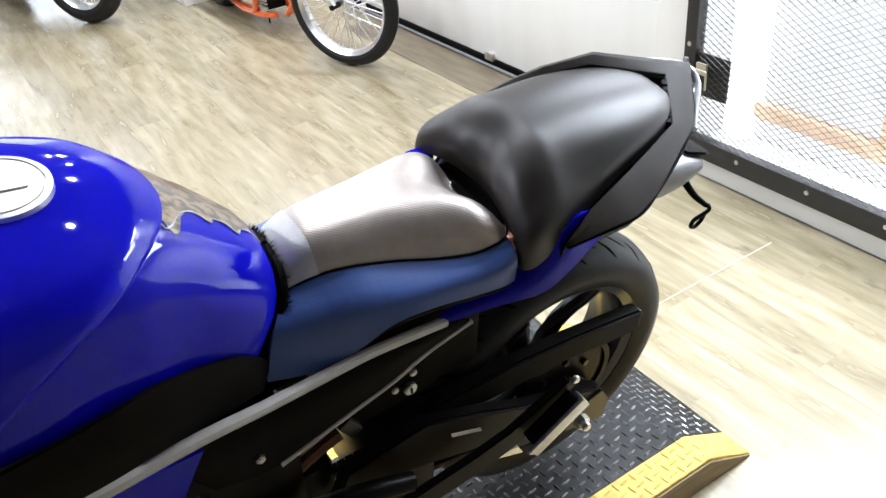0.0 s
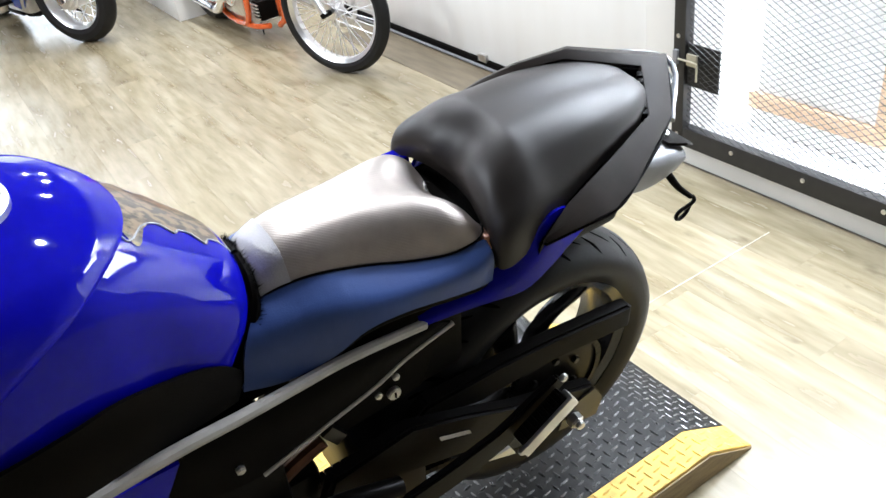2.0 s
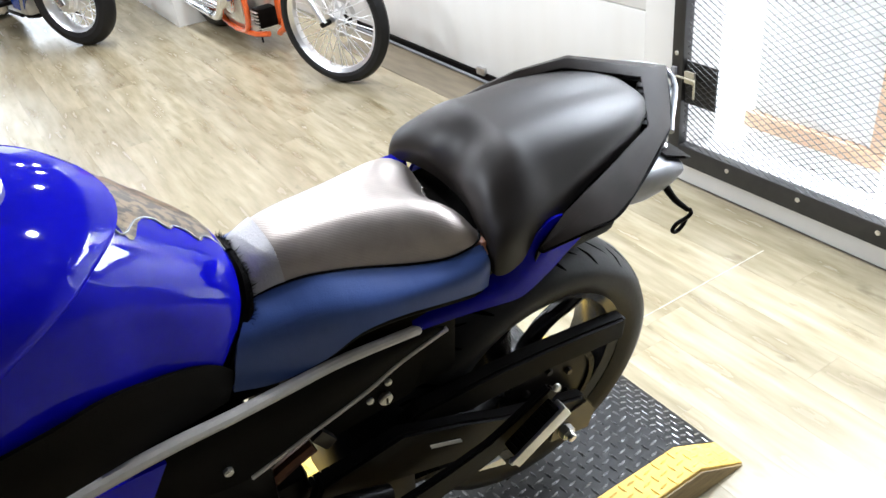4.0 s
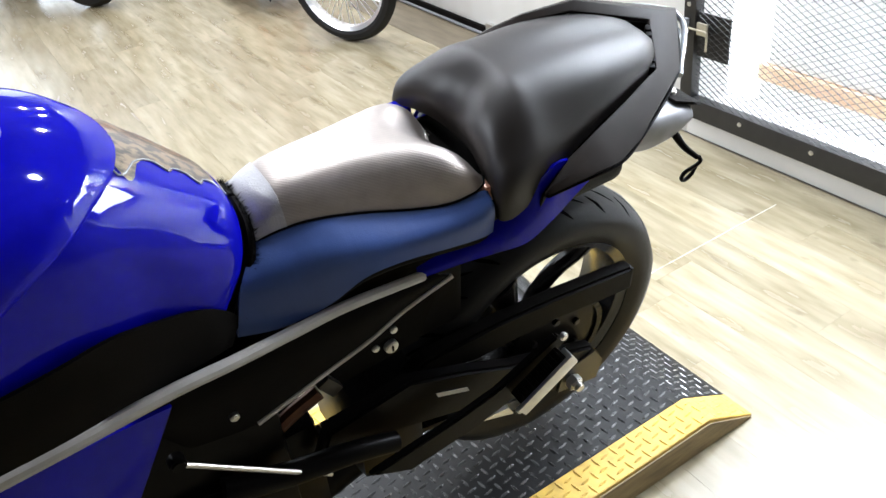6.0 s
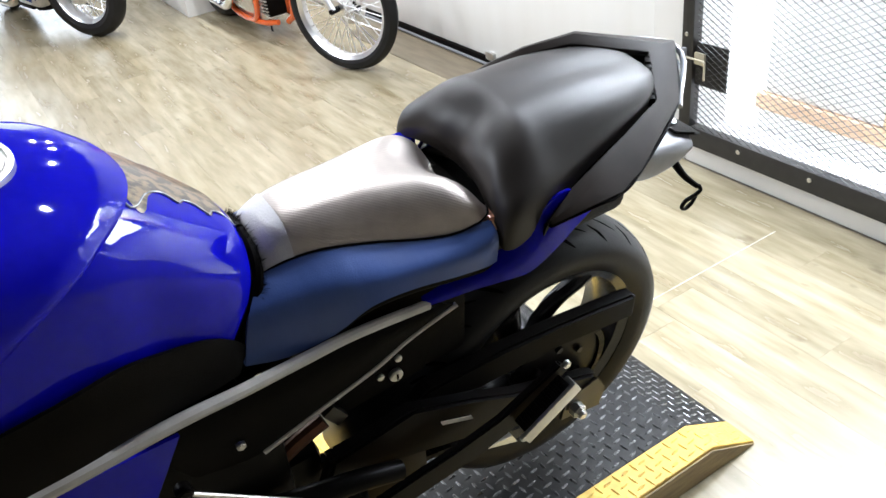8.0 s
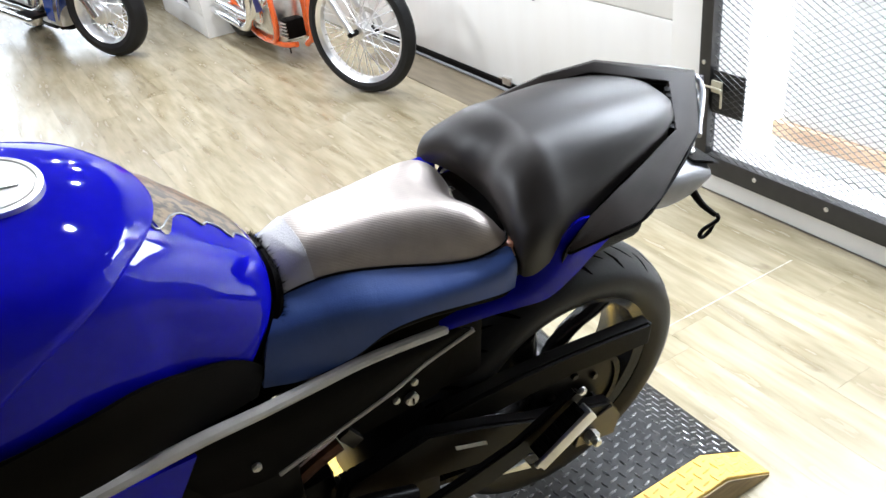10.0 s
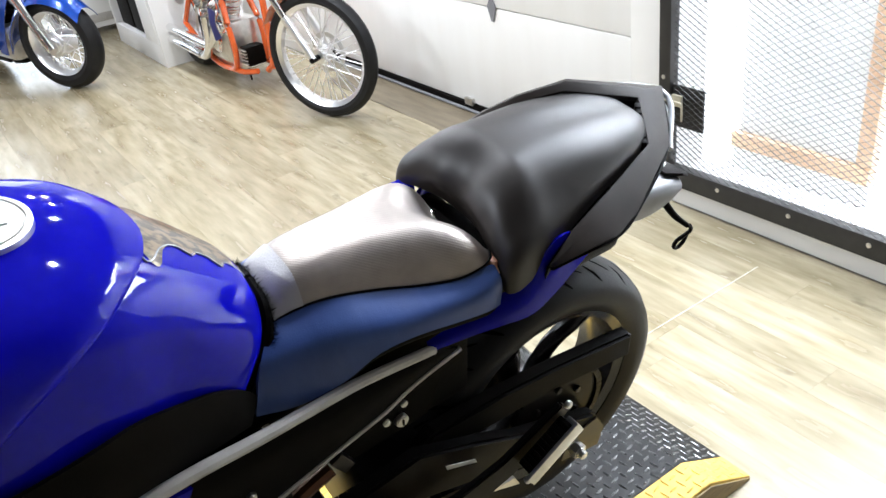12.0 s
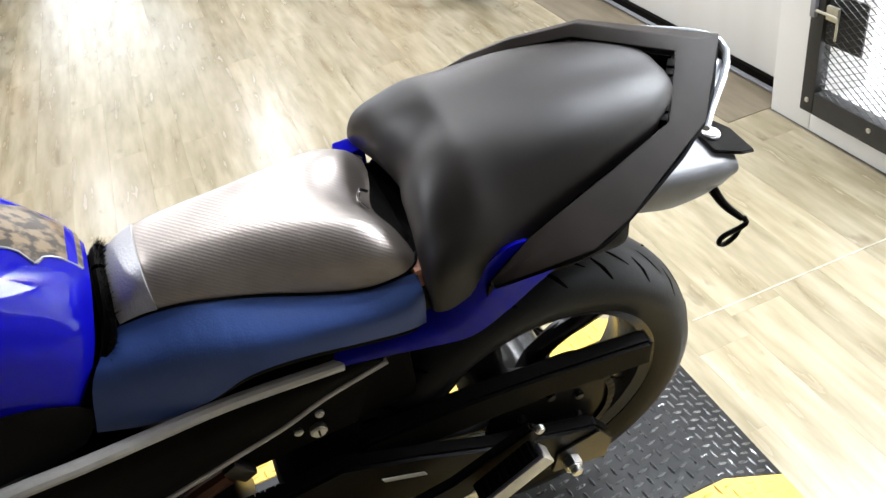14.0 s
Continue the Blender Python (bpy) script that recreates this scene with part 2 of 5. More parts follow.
def tube(pts, r, sides=10, n=6, bm=None, flat=1.0, ends=None):
    """A round bar along a smooth line; r may be a pair (start, end)."""
    line = smooth_line(pts, n) if n > 1 else [Vector(p) for p in pts]
    r0, r1 = r if isinstance(r, tuple) else (r, r)
    bm2 = bmesh.new()
    rings, up = [], Vector((0, 0.13, 1)).normalized()
    for i, p in enumerate(line):
        d = (line[min(i + 1, len(line) - 1)] - line[max(i - 1, 0)]).normalized()
        if abs(d.dot(up)) > 0.95:
            up = Vector((1, 0.1, 0)).normalized()
        s = d.cross(up).normalized()
        u = s.cross(d)
        rr = r0 + (r1 - r0) * i / max(1, len(line) - 1)
        rings.append([bm2.verts.new(p + rr * (math.cos(2 * math.pi * k / sides) * s * flat + math.sin(2 * math.pi * k / sides) * u)) for k in range(sides)])
    for a, b in zip(rings, rings[1:]):
        for k in range(sides):
            bm2.faces.new((a[k], a[(k + 1) % sides], b[(k + 1) % sides], b[k]))
    bm2.faces.new(rings[0][::-1])
    bm2.faces.new(rings[-1])
    return join(bm, bm2)


def disc(r, depth, m=Matrix(), sides=24, bm=None, bevel=0.0, r2=None):
    """A cylinder along local z, from -depth/2 to depth/2."""
    bm2 = bmesh.new()
    bmesh.ops.create_cone(bm2, cap_ends=True, segments=sides, radius1=r, radius2=r if r2 is None else r2, depth=depth)
    if bevel:
        bmesh.ops.bevel(bm2, geom=[e for e in bm2.edges if abs(e.verts[0].co.z - e.verts[1].co.z) < 1e-6], offset=bevel, segments=2, affect="EDGES")
    bm2.transform(m)
    return join(bm, bm2)


def spin(profile, sides=64, bm=None, m=Matrix(), closed=True):
    """A ring round the local y axis from a profile of (radius, y)."""
    bm2 = bmesh.new()
    rings = [[bm2.verts.new((r * math.cos(2 * math.pi * k / sides), y, r * math.sin(2 * math.pi * k / sides))) for r, y in profile] for k in range(sides)]
    n = len(profile)
    for k in range(sides):
        a, b = rings[k], rings[(k + 1) % sides]
        for i in range(n if closed else n - 1):
            bm2.faces.new((a[i], a[(i + 1) % n], b[(i + 1) % n], b[i]))
    bm2.transform(m)
    return join(bm, bm2)


def grid(rows, nu=5, nv=5, thick=0.0, bm=None, close=False):
    """A smooth sheet through rows of points; thick gives it a back."""
    R = [smooth_line(r, nv) for r in rows]
    cols = [smooth_line([r[j] for r in R], nu) for j in range(len(R[0]))]
    bm2 = bmesh.new()
    V = [[bm2.verts.new(p) for p in c] for c in cols]
    for a, b in zip(V, V[1:]):
        for i in range(len(a) - 1):
            bm2.faces.new((a[i], a[i + 1], b[i + 1], b[i]))
    if thick:
        bmesh.ops.recalc_face_normals(bm2, faces=bm2.faces)
        bmesh.ops.solidify(bm2, geom=bm2.faces[:], thickness=thick)
    return join(bm, bm2)


def mirror_rows(rows):
    """Half profiles (x, y, z) from the middle outwards, made whole."""
    return [[(x, -y, z) for x, y, z in r[:0:-1]] + list(r) for r in rows]


def poly(pts, thick, axis=(0, 1, 0), bm=None, bevel=0.0):
    """A plate from an outline of points, thickened along axis."""
    bm2 = bmesh.new()
    f = bm2.faces.new([bm2.verts.new(p) for p in pts])
    e = bmesh.ops.extrude_face_region(bm2, geom=[f])
    bmesh.ops.translate(bm2, verts=[v for v in e["geom"] if isinstance(v, bmesh.types.BMVert)], vec=Vector(axis) * thick)
    if bevel:
        bmesh.ops.recalc_face_normals(bm2, faces=bm2.faces)
        bmesh.ops.bevel(bm2, geom=bm2.edges[:], offset=bevel, segments=2, affect="EDGES", clamp_overlap=True)
    return join(bm, bm2)


RX = Matrix.Rotation(math.pi / 2, 4, "X")  # turns local z to -y

# ---- the room ----
WALL_X, DOOR_X, GATE_X = 1.48, 1.58, 1.43
floor = tagged(link_mesh("floor", box(-4.2, 1.7, -3.2, 11.0, -0.2, -0.004), M_FLOORBASE, smooth=False), "pale oak-look vinyl plank floor, glossy", "floor", kind="structure")
tagged(link_mesh("ceiling", box(-4.2, 4.5, -3.2, 11.0, 3.0, 3.1), M_UNSEEN, smooth=False), "plain unseen ceiling, darkened to cut bounced light", "ceiling", kind="structure")
# west and south walls are unseen and darkened against bounce
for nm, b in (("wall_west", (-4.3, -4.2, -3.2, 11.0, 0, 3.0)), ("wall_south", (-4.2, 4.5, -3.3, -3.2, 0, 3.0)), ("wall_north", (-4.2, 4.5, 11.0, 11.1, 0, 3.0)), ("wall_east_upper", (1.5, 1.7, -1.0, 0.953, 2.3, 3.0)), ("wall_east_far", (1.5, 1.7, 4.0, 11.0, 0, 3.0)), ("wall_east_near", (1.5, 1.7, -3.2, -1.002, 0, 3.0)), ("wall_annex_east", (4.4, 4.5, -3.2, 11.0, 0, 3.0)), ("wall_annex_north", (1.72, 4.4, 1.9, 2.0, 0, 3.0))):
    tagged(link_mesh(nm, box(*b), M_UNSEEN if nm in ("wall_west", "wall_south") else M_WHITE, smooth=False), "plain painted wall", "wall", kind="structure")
tagged(link_mesh("annex_floor", box(1.702, 4.4, -3.2, 1.9, -0.2, -0.002), M_WHITE, smooth=False), "bright white painted annex floor behind the gate", "floor", kind="structure")
jamb = tagged(link_mesh("wall_east_jamb", box(WALL_X, 1.7, 0.955, 1.14, 0, 3.0, 0.004), M_WHITE), "white painted post between garage door and gate", "wall", kind="structure")
tagged(link_mesh("wall_east_sill", box(WALL_X, 1.7, -1.0, 0.953, 0, 0.10, 0.004), M_WHITE), "white painted sill board under the mesh gate", "wall", kind="structure")
gd = thing("garage_door", "white sectional garage door with black rubber bottom seal", "garage door", kind="structure")
for z0, z1 in ((0.045, 0.585), (0.589, 1.13), (1.134, 1.68), (1.684, 2.3), (2.304, 3.0)):
    part("panel", box(DOOR_X, DOOR_X + 0.04, 1.145, 3.995, z0, z1, 0.006), M_DOORWHITE, gd)
part("bottom_seal", box(DOOR_X - 0.012, DOOR_X + 0.03, 1.145, 3.995, 0.004, 0.043, 0.006), M_BLACKPL, gd, "black rubber seal")
tagged(link_mesh("threshold_floor", box(1.305, 1.578, 1.145, 3.6, -0.002, 0.0025), M_PLY, smooth=False), "brown worn wooden threshold board in front of the garage door", "threshold", kind="structure")

tagged(link_mesh("floor_tape", box(0.62, 1.30, 0.3845, 0.3895, 0.0003, 0.0008), M_TAPE, smooth=False), "narrow clear tape line stuck on the plank floor", "tape", kind="structure")

# ---- mesh gate ----
gate = thing("mesh_gate", "black steel gate with expanded metal mesh", "gate", pose(0, 0, 0))
part("stile", box(GATE_X, 1.475, 0.90, 0.953, 0.102, 2.25, 0.003), M_BLACKSTEEL, gate)
part("bottom_rail", box(GATE_X, 1.475, -1.0, 0.898, 0.102, 0.178, 0.003), M_BLACKSTEEL, gate)
part("top_rail", box(GATE_X, 1.475, -1.0, 0.898, 2.19, 2.25, 0.003), M_BLACKSTEEL, gate)


def strand_mesh(y0, y1, z0, z1, x, lw=0.042, sw=0.022, w=0.0019, t=0.0015):
    """Expanded metal: zigzag strands that meet at bonds."""
    verts, faces = [], []
    nz, ny = int((z1 - z0) / (sw / 2)), int((y1 - y0) / (lw / 2))
    for r in range(nz):
        zc = z0 + r * sw / 2 + sw / 4
        for c in range(ny):
            ya, yb = y0 + c * lw / 2, y0 + (c + 1) * lw / 2
            d = sw / 4 if (c + r) % 2 == 0 else -sw / 4
            za, zb = zc - d, zc + d
            o = len(verts)
            for yy, zz in ((ya, za), (yb, zb)):
                verts += [(x - t, yy, zz - w / 2), (x + t, yy, zz - w / 2 + 0.001), (x + t, yy, zz + w / 2), (x - t, yy, zz + w / 2 - 0.001)]
            faces += [(o, o + 1, o + 5, o + 4), (o + 1, o + 2, o + 6, o + 5), (o + 2, o + 3, o + 7, o + 6), (o + 3, o, o + 4, o + 7)]
    me = bpy.data.meshes.new("mesh")
    me.from_pydata(verts, [], faces)
    me.materials.append(M_BLACKSTEEL)
    return me


mesh_ob = new("mesh", strand_mesh(-0.5, 0.905, 0.165, 1.25, 1.436))
mesh_ob.parent = gate
plate = part("lock_plate", box(1.444, 1.452, 0.755, 0.898, 0.345, 0.505, 0.002), M_BLACKSTEEL, gate, "dark plate behind the mesh at the latch")
latch = part("latch", box(1.420, 1.431, 0.838, 0.884, 0.432, 0.476, 0.003), M_LATCH, gate, "pale metal slide latch")
part("bolt_rod", tube([(1.414, 0.915, 0.452), (1.414, 0.88, 0.452), (1.412, 0.835, 0.452), (1.412, 0.828, 0.44), (1.412, 0.828, 0.385)], 0.0042, 8, 3), M_LATCH, latch)
part("keeper", box(1.416, 1.431, 0.925, 0.945, 0.425, 0.48, 0.003), M_LIGHTGREY, latch)
for y, z in ((0.925, 0.145), (0.668, 0.15), (0.375, 0.15), (0.09, 0.15), (-0.2, 0.15), (0.93, 0.53), (0.93, 0.92)):
    part("screw", disc(0.0085, 0.006, pose(1.4285, y, z, 0, 90, 0), 12, bevel=0.002), M_ALU, gate)

# ---- annex seen through the gate ----
tagged(link_mesh("annex_panel", box(1.90, 1.93, 0.42, 0.93, 0.16, 2.4, 0.004), M_WHITE), "white panel standing in the bright annex", "panel", kind="structure")
trim = thing("annex_trim", "orange-brown wooden trim round the white annex panel", "trim", kind="structure")
part("board", box(1.88, 1.94, 0.36, 0.96, 0.09, 0.155, 0.004), M_TRIM, trim)
part("board", box(1.88, 1.94, 0.355, 0.415, 0.16, 2.4, 0.004), M_TRIM, trim)
part("plinth", box(1.89, 1.93, 0.37, 0.95, 0.0, 0.088, 0.004), M_WHITE, trim)

# ---- display platform ----
PZ, PX0, PX1, PY0, PY1 = 0.090, 0.35, 0.502, -0.182, 0.455
ramp = thing("wheel_platform", "low black tread-plate display platform with yellow painted edges", "platform")


def deck(x):
    return PZ if x < PX0 else max(0.006, PZ + (0.006 - PZ) * (x - PX0) / (PX1 - PX0))


def deck_strip(y0, y1, lift):
    return poly([(-2.6, y0, 0.002), (PX1, y0, 0.002), (PX1, y0, 0.006 + lift), (PX0, y0, PZ + lift), (-2.6, y0, PZ + lift)], y1 - y0, bevel=0.0015)


part("deck", deck_strip(PY0 + 0.086, PY1 - 0.086, 0.0), M_TREAD, ramp, "black steel tread plate")
part("yellow_edge", deck_strip(PY0, PY0 + 0.0855, 0.001), M_YELLOW, ramp, "yellow painted edge")
part("yellow_edge", deck_strip(PY1 - 0.0855, PY1, 0.001), M_YELLOW, ramp, "yellow painted edge")


for ya in (PY0 - 0.0045, PY1 + 0.0005):
    part("side_board", poly([(-2.6, ya, 0.0015), (PX1 - 0.004, ya, 0.0015), (PX1 - 0.004, ya, 0.004), (PX0 - 0.002, ya, PZ - 0.009), (-2.6, ya, PZ - 0.009)], 0.004, bevel=0.0008), M_PLYSIDE, ramp, "bare worn wooden side board")


def lugs(x0, x1, y0, y1, lift, pitch=0.0262):
    """Raised lens-shaped lugs, turned by quarter turns like a chequer."""
    verts, faces = [], []
    nx, ny = int((x1 - x0) / pitch), int((y1 - y0) / pitch)
    for i in range(nx):
        for k in range(ny):
            cx, cy = x0 + (i + 0.5) * pitch, y0 + (k + 0.5) * pitch
            a = math.radians(8 if (i + k) % 2 else 98)
            ca, sa = math.cos(a), math.sin(a)
            o = len(verts)
            for u, v, h in ((-0.0145, 0, 0), (-0.006, -0.0036, 0), (0.006, -0.0036, 0), (0.0145, 0, 0), (0.006, 0.0036, 0), (-0.006, 0.0036, 0), (-0.0085, 0, 0.0023), (0.0085, 0, 0.0023)):
                px, py = cx + u * ca - v * sa, cy + u * sa + v * ca
                verts.append((px, py, deck(px) + lift + h))
            faces += [(o, o + 1, o + 6), (o + 1, o + 2, o + 7, o + 6), (o + 2, o + 3, o + 7), (o + 3, o + 4, o + 7), (o + 4, o + 5, o + 6, o + 7), (o + 5, o, o + 6)]
    me = bpy.data.meshes.new("lugs")
    me.from_pydata(verts, [], faces)
    return me


for y0, y1, lift, mat in ((PY0 + 0.086, PY1 - 0.086, 0.0, M_LUG), (PY0 + 0.003, PY0 + 0.083, 0.001, M_YELLOW), (PY1 - 0.083, PY1 - 0.003, 0.001, M_YELLOW)):
    me = lugs(-1.0, PX1 - 0.004, y0, y1, lift)
    me.materials.append(mat)
    ob = tagged(new("tread_pattern", me), kind="stuff")
    ob.parent = ramp

# ---- the blue motorcycle ----
BIKE = Matrix.Translation((-0.005, 0.091, 0.144)) @ Matrix.Rotation(radians(10), 4, "X")
bike = thing("motorcycle", "blue sport motorcycle with black tail, leaning on its side stand", "motorcycle", BIKE)


def prof(x, *yz):
    return [(x, y, z) for y, z in yz]


TANK = [
    [(-0.528, 0, 0.900), (-0.530, 0.035, 0.895), (-0.535, 0.060, 0.884), (-0.543, 0.078, 0.865), (-0.555, 0.088, 0.842), (-0.570, 0.093, 0.820), (-0.590, 0.096, 0.790)],
    [(-0.542, 0, 0.934), (-0.544, 0.042, 0.928), (-0.549, 0.074, 0.911), (-0.557, 0.094, 0.885), (-0.570, 0.104, 0.855), (-0.584, 0.108, 0.828), (-0.602, 0.109, 0.795)],
    [(-0.598, 0, 0.995), (-0.599, 0.060, 0.985), (-0.602, 0.097, 0.962), (-0.608, 0.116, 0.928), (-0.617, 0.122, 0.890), (-0.626, 0.123, 0.855), (-0.640, 0.120, 0.812)],
    [(-0.660, 0, 1.053), (-0.660, 0.068, 1.041), (-0.661, 0.112, 1.014), (-0.664, 0.133, 0.982), (-0.670, 0.138, 0.940), (-0.676, 0.138, 0.895), (-0.684, 0.134, 0.850)],
    prof(-0.720, (0, 1.088), (0.080, 1.076), (0.130, 1.050), (0.152, 1.020), (0.157, 0.980), (0.156, 0.930), (0.152, 0.880)),
    prof(-0.790, (0, 1.103), (0.090, 1.092), (0.148, 1.064), (0.170, 1.026), (0.173, 0.985), (0.173, 0.940), (0.170, 0.895)),
    prof(-0.880, (0, 1.108), (0.100, 1.098), (0.166, 1.068), (0.186, 1.022), (0.186, 0.972), (0.186, 0.935), (0.184, 0.900)),
    prof(-1.050, (0, 1.080), (0.100, 1.070), (0.168, 1.042), (0.192, 0.990), (0.185, 0.950), (0.186, 0.925), (0.180, 0.900)),
]
main_tank = part("fuel_tank", grid(mirror_rows(TANK), 8, 6), M_BLUE, bike, "glossy deep blue fuel tank")


def tank_at(x, v):
    """The tank's skin on profile line v at length x."""
    for a, b in zip(TANK, TANK[1:]):
        if b[v][0] <= x <= a[v][0]:
            return Vector(a[v]).lerp(Vector(b[v]), (x - a[v][0]) / (b[v][0] - a[v][0]))
    return Vector(TANK[-1][v])


COVER_EDGE = (-0.640, -0.656, -0.698, -0.752, -0.866)
cover_rows = []
for f, lift in ((0.012, -0.004), (0.002, 0.004), (0.0, 0.0085), (0.02, 0.013), (0.10, 0.017), (0.3, 0.018), (0.5, 0.018), (0.75, 0.016), (1.0, 0.012)):
    row = []
    for v, xe in enumerate(COVER_EDGE):
        p = tank_at(xe + (-1.05 - xe) * f, v)
        row.append(tuple(p + Vector((0, p.y, p.z - 0.93)).normalized() * lift * (0.5, 0.6, 0.9, 1.15, 1.3)[v]))
    cover_rows.append(row)
part("tank_cover", grid(mirror_rows(cover_rows), 8, 6), M_BLUE, main_tank, "raised glossy blue front cover of the tank")
SEAT = [
    prof(-0.518, (0, 0.880), (0.030, 0.876), (0.048, 0.866), (0.058, 0.850)),
    prof(-0.474, (0, 0.906), (0.033, 0.902), (0.053, 0.886), (0.064, 0.858)),
    prof(-0.429, (0, 0.911), (0.038, 0.907), (0.061, 0.888), (0.073, 0.858)),
    prof(-0.366, (0, 0.911), (0.045, 0.906), (0.071, 0.881), (0.083, 0.844)),
    prof(-0.300, (0, 0.905), (0.058, 0.901), (0.087, 0.872), (0.100, 0.829)),
    prof(-0.258, (0, 0.893), (0.064, 0.897), (0.096, 0.870), (0.112, 0.824)),
    prof(-0.225, (0, 0.864), (0.066, 0.885), (0.103, 0.865), (0.118, 0.825)),
    prof(-0.195, (0, 0.832), (0.066, 0.858), (0.103, 0.852), (0.118, 0.829)),
    prof(-0.178, (0, 0.808), (0.060, 0.826), (0.092, 0.834), (0.106, 0.832)),
]
part("rider_seat", grid(mirror_rows(SEAT), 6, 6), M_SEATTOP, bike, "dark grey carbon-grained vinyl rider seat")
for s in (-1, 1):
    top = [(-0.524, .060, .851), (-0.474, .065, .858), (-0.429, .074, .858), (-0.366, .084, .844), (-0.30, .101, .829), (-0.247, .115, .824), (-0.207, .119, .827), (-0.185, .122, .828)]
    mid = [(-0.563, .100, .826), (-0.505, .112, .826), (-0.445, .122, .828), (-0.38, .130, .823), (-0.315, .138, .815), (-0.25, .147, .808), (-0.207, .149, .807), (-0.186, .144, .808)]
    low = [(-0.588, .116, .757), (-0.53, .126, .748), (-0.46, .136, .760), (-0.404, .143, .787), (-0.34, .146, .787), (-0.27, .149, .775), (-0.215, .150, .766), (-0.19, .147, .764)]
    part("seat_side", grid([[(x, s * y, z) for x, y, z in r] for r in (top, mid, low)], 5, 4, 0.012), M_SEATBLUE, bike, "navy blue vinyl seat side")
PILLION = [
    [(-0.150, 0, 0.832), (-0.158, 0.045, 0.835), (-0.170, 0.085, 0.832), (-0.178, 0.115, 0.825), (-0.181, 0.134, 0.812), (-0.181, 0.140, 0.785)],
    [(-0.158, 0, 0.868), (-0.168, 0.045, 0.878), (-0.172, 0.085, 0.868), (-0.177, 0.120, 0.852), (-0.177, 0.147, 0.830), (-0.176, 0.152, 0.782)],
    [(-0.140, 0, 0.908), (-0.144, 0.045, 0.914), (-0.151, 0.085, 0.903), (-0.155, 0.122, 0.879), (-0.158, 0.153, 0.848), (-0.154, 0.157, 0.785)],
    [(-0.102, 0, 0.938), (-0.102, 0.048, 0.939), (-0.107, 0.088, 0.924), (-0.109, 0.122, 0.896), (-0.114, 0.148, 0.860), (-0.108, 0.152, 0.803)],
    [(-0.070, 0, 0.944), (-0.064, 0.050, 0.940), (-0.060, 0.086, 0.926), (-0.060, 0.114, 0.899), (-0.056, 0.136, 0.866), (-0.050, 0.137, 0.828)],
    prof(0.030, (0, 0.940), (0.045, 0.938), (0.084, 0.926), (0.106, 0.904), (0.118, 0.878), (0.118, 0.850)),
    prof(0.100, (0, 0.933), (0.040, 0.932), (0.072, 0.924), (0.094, 0.907), (0.102, 0.887), (0.101, 0.862)),
    prof(0.160, (0, 0.925), (0.035, 0.924), (0.060, 0.918), (0.077, 0.905), (0.084, 0.890), (0.083, 0.865)),
    prof(0.205, (0, 0.914), (0.020, 0.913), (0.040, 0.908), (0.050, 0.898), (0.055, 0.885), (0.054, 0.862)),
    prof(0.222, (0, 0.895), (0.012, 0.894), (0.020, 0.890), (0.027, 0.880), (0.030, 0.870), (0.030, 0.860)),
]
# the cushion sits a little askew, its far shoulder higher
part("pillion_seat", grid([[(x, y * 1.08, z + 0.12 * min(y, 0.10)) if y > 0 else (x, y, z) for x, y, z in r] for r in mirror_rows(PILLION)], 6, 6), M_PILLION, bike, "black vinyl passenger seat")
NEAR_IN = [(-0.112, -.166, .815), (-0.054, -.150, .845), (0.004, -.140, .864), (0.08, -.120, .876), (0.176, -.088, .887), (0.243, 0.004, .914)]
NEAR_OUT = [(-0.106, -.171, .812), (-0.04, -.190, .832), (0.014, -.190, .832), (0.074, -.170, .838), (0.232, -.090, .868), (0.325, 0.02, .905)]
NEAR_MID = [((a[0] + b[0]) / 2, (a[1] + b[1]) / 2, (a[2] + b[2]) / 2 + 0.005) for a, b in zip(NEAR_IN, NEAR_OUT)]
FAR_IN = [(0.126, .074, .936), (0.05, .098, .930), (0.0, .118, .915), (-0.054, .140, .885), (-0.112, .160, .845)]
FAR_MID = [(0.137, .082, .949), (0.05, .108, .938), (0.0, .130, .918), (-0.050, .158, .885), (-0.110, .165, .842)]
FAR_OUT = [(0.150, .095, .944), (0.06, .124, .930), (0.005, .150, .905), (-0.045, .178, .868), (-0.108, .168, .838)]


def cornered(rows, thick):
    """A sheet whose rows keep their corners, with a back."""
    bm2 = bmesh.new()
    V = [[bm2.verts.new(p) for p in r] for r in rows]
    for a, b in zip(V, V[1:]):
        for i in range(len(a) - 1):
            bm2.faces.new((a[i], a[i + 1], b[i + 1], b[i]))
    bmesh.ops.recalc_face_normals(bm2, faces=bm2.faces)
    bmesh.ops.solidify(bm2, geom=bm2.faces[:], thickness=thick)
    bmesh.ops.recalc_face_normals(bm2, faces=bm2.faces)
    bmesh.ops.bevel(bm2, geom=[e for e in bm2.edges if e.calc_face_angle(0) > 0.5], offset=0.0022, segments=2, affect="EDGES", clamp_overlap=True)
    return bm2


